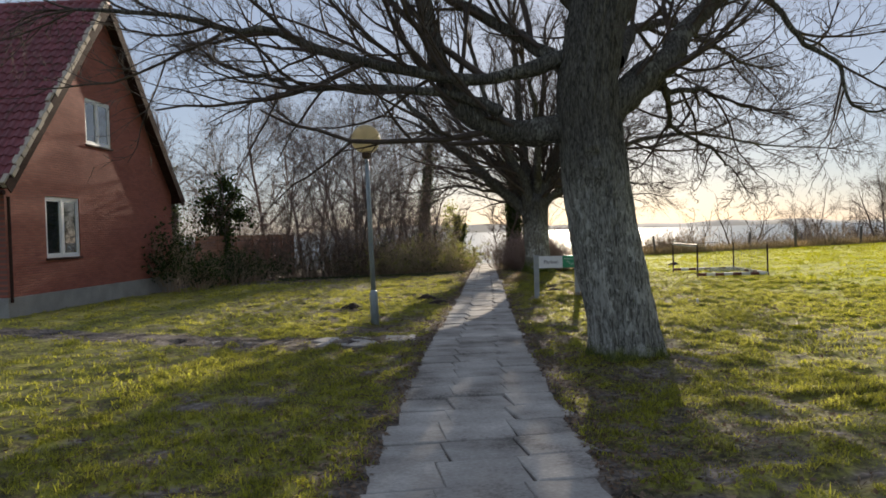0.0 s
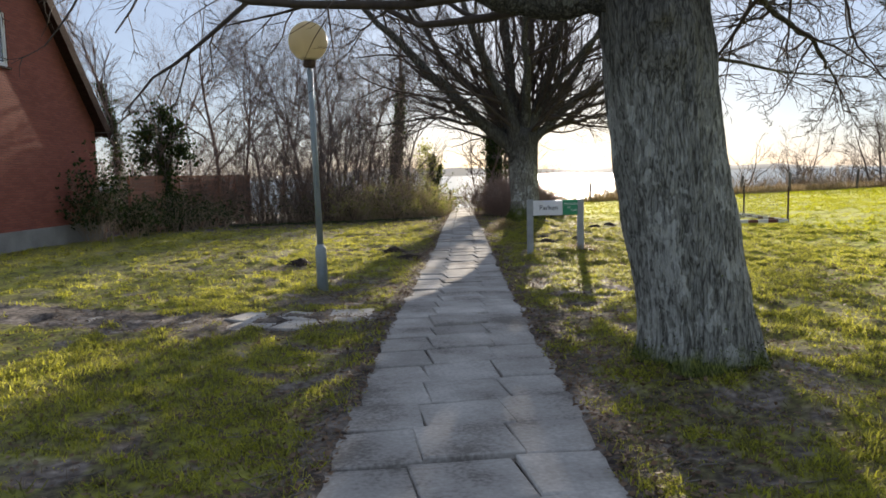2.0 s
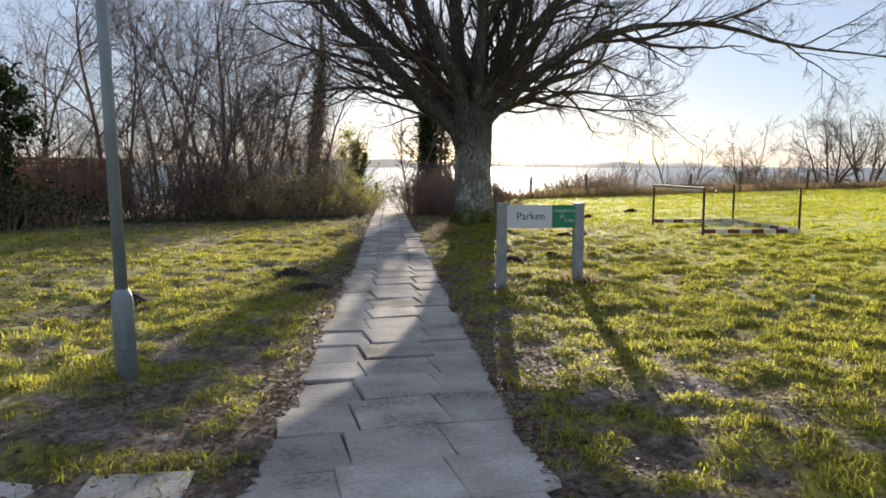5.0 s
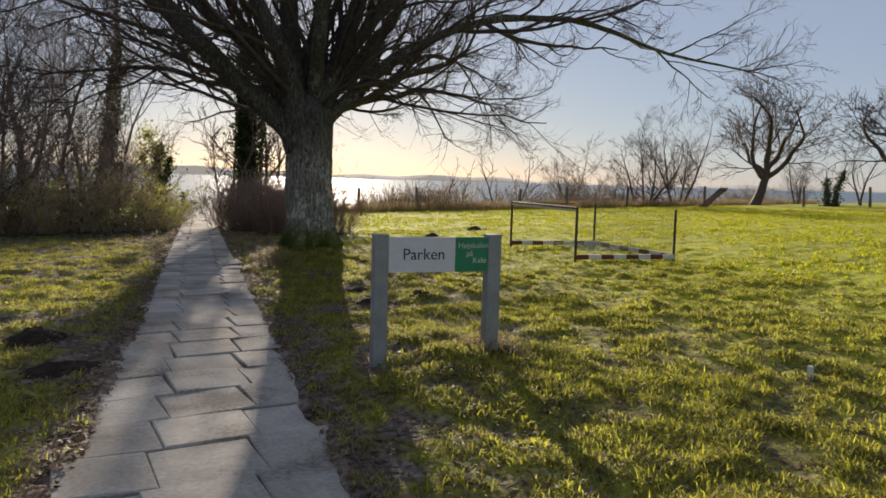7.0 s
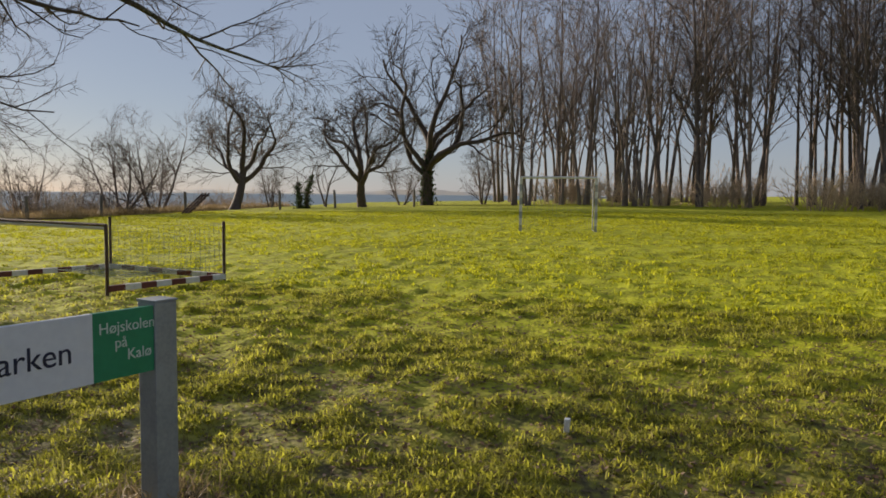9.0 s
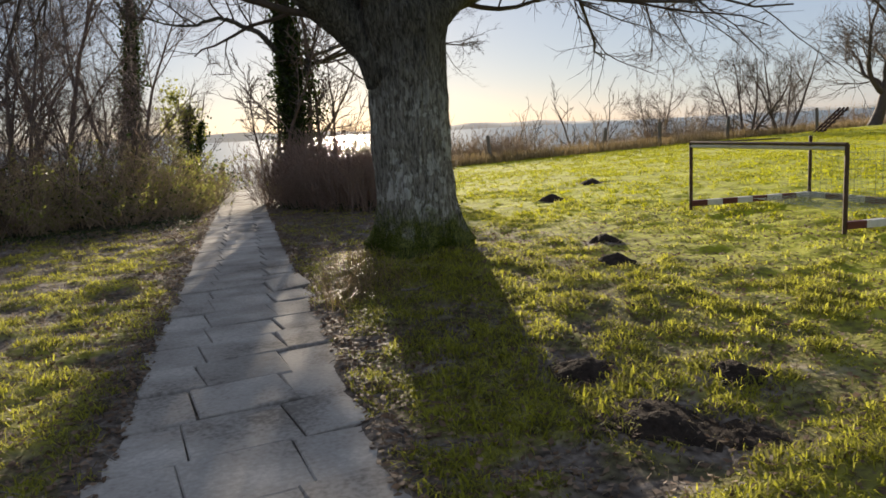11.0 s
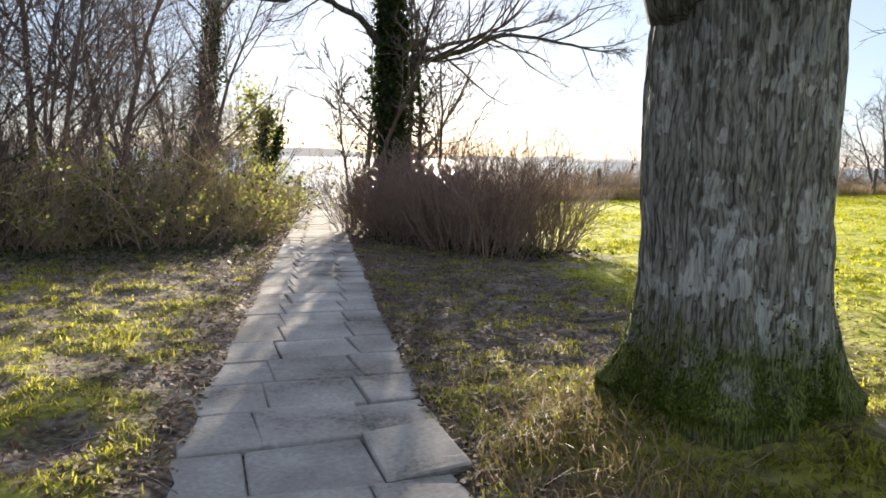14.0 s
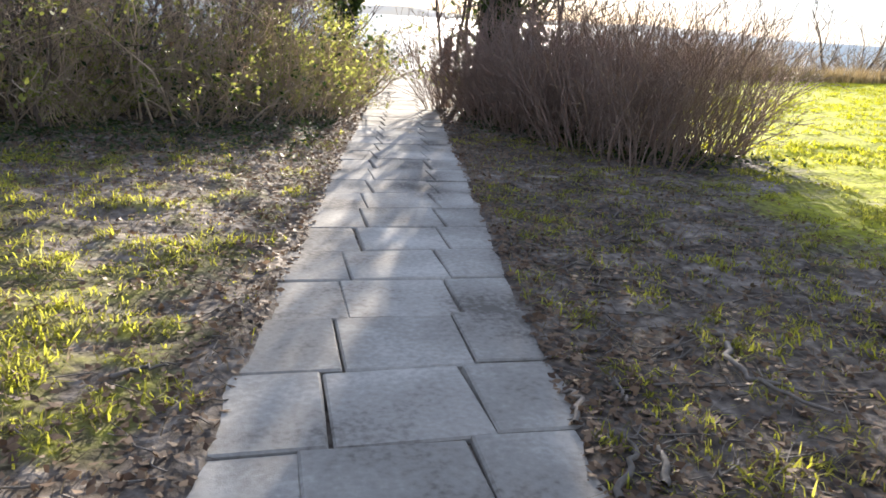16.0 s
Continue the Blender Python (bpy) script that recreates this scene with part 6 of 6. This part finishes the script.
def fallen_branch(points, r, label, mat):
    p = smooth_line([(x, y, 0.0) for x, y in points], 12)
    p[:, :2] += np.random.default_rng(int(points[0][0] * 100)).normal(0, 0.012, (12, 2))
    p[:, 2] = land(p[:, 0], p[:, 1]) + r * 0.9 + 0.008
    o = p[0].copy()
    v, f = tubes([(p - o, r * np.linspace(1, 0.45, 12))], 8)
    ob = from_arrays("fallen_branch", v, f, mat)
    ob.location = o
    tagged(ob, label, "branch", "fallen branches")


for pts, r in (([(7.16, 29.69), (7.05, 29.4), (7.12, 29.22), (7.2, 29.0)], 0.016), ([(7.1, 29.35), (7.3, 29.2), (7.5, 29.15)], 0.009), ([(6.05, 28.62), (6.2, 28.8), (6.3, 28.95)], 0.015), ([(6.25, 28.65), (6.34, 28.8), (6.36, 28.9)], 0.017),
               ([(6.14, 29.1), (6.2, 29.25), (6.17, 29.35)], 0.014), ([(6.42, 29.25), (6.47, 29.45)], 0.009), ([(4.42, 29.68), (4.6, 29.78)], 0.013), ([(5.44, 24.6), (5.56, 24.63), (5.68, 24.55)], 0.007),
               ([(5.32, 23.72), (5.42, 23.66)], 0.02), ([(5.2, 23.45), (5.24, 23.62)], 0.014), ([(6.25, 25.25), (6.55, 25.2)], 0.012), ([(6.2, 27.6), (6.45, 27.85), (6.7, 28.0)], 0.014), ([(6.22, 27.45), (6.3, 27.65)], 0.01), ([(8.1, 29.7), (8.6, 29.75), (9.2, 29.88)], 0.02)):
    fallen_branch(pts, r, "pale dead branch lying beside the path", M_POSTWOOD)


def peg():
    t = thing("marker_peg", pose(8.22, 16.7, float(land(8.22, 16.7)), 4, -6, 0), "short pale wooden peg in the grass", "peg")
    bm = bmesh.new()
    box(bm, -0.02, 0.02, -0.02, 0.02, -0.1, 0.12, 0.006)
    part("stake", bm, M_WHITE, t)


peg()
grass_field()
litter()


# ---- paving ----
def paving():
    root = tagged(new("pavement"), "old uneven path of grey concrete slabs", "path", kind="structure")
    g = np.random.default_rng(21)

    def slab_mesh(w, l):
        bm = bmesh.new()
        box(bm, -w / 2, w / 2, -l / 2, l / 2, -0.06, 0.0)
        for v in bm.verts:
            v.co.x += g.normal(0, 0.008)
            v.co.y += g.normal(0, 0.007)
        top = [e for e in bm.edges if all(v.co.z > -0.01 for v in e.verts)]
        bmesh.ops.bevel(bm, geom=top, offset=0.009, segments=1, affect="EDGES")
        me = bpy.data.meshes.new("slab")
        bm.to_mesh(me)
        bm.free()
        me.materials.append(M_SLAB)
        return me

    def lay(me, x, y, z, turn, tx, ty):
        ob = new("slab", me)
        ob.parent = root
        ob.matrix_basis = pose(x, y, z, tx, ty, turn)
    kinds = {}
    for col, w in (("l0", 0.52), ("m", 0.60), ("r0", 0.54), ("l1", 0.44), ("r1", 0.42)):
        kinds[col] = [(slab_mesh(w - 0.008, 0.580), w) for _ in range(5)]
    k = -41
    while True:
        y = 26.12 + 0.592 * k
        if y > 53.0:
            break
        yc = y + 0.296
        tag = "0" if yc < 19 else "1"
        wl, wr = (0.52, 0.54) if tag == "0" else (0.44, 0.42)
        xl = float(path_x(yc)) - 0.30 + g.normal(0, 0.012)
        zc = float(np.interp(yc, GY, GZ))
        sl = math.degrees(math.atan2(float(np.interp(yc + 0.3, GY, GZ) - np.interp(yc - 0.3, GY, GZ)), 0.6))
        worn = 1.0 if yc > 28 else 1.8
        for col, xc in (("l" + tag, xl - wl / 2), ("m", xl + 0.30), ("r" + tag, xl + 0.60 + wr / 2)):
            me, w = kinds[col][g.integers(0, 5)]
            dz, tx, ty = g.normal(0, 0.004) * worn, g.normal(0, 0.5) * worn, g.normal(0, 0.55) * worn
            if col == "r1" and abs(yc - 27.2) < 0.31:
                dz, tx, ty = 0.045, 2.5, -6.0
            lay(me, xc, yc + g.normal(0, 0.008) * worn, zc + 0.004 + dz, -1.0 + g.normal(0, 0.7) * worn, sl + tx, ty)
        k += 1
    # crooked slabs of the side path, more and more sunk
    for x, dy, turn, sink in ((0.95, 0.32, 8, 0), (0.92, -0.28, 14, 0.0), (0.36, 0.30, 20, 0.0), (0.33, -0.30, 26, 0.0), (-0.22, 0.26, 31, 0.005), (-0.25, -0.32, 22, 0.01), (-0.85, 0.05, 28, 0.026),
                              (-2.2, -0.05, 35, 0.038), (-4.6, 0.05, 38, 0.038)):
        yy = float(np.interp(x, SIDE_Y[:, 0], SIDE_Y[:, 1])) + dy
        me, w = kinds["l0"][g.integers(0, 5)]
        lay(me, x, yy, float(np.interp(yy, GY, GZ)) + 0.006 - sink, -turn, g.normal(0, 1.5), g.normal(0, 1.5))


paving()
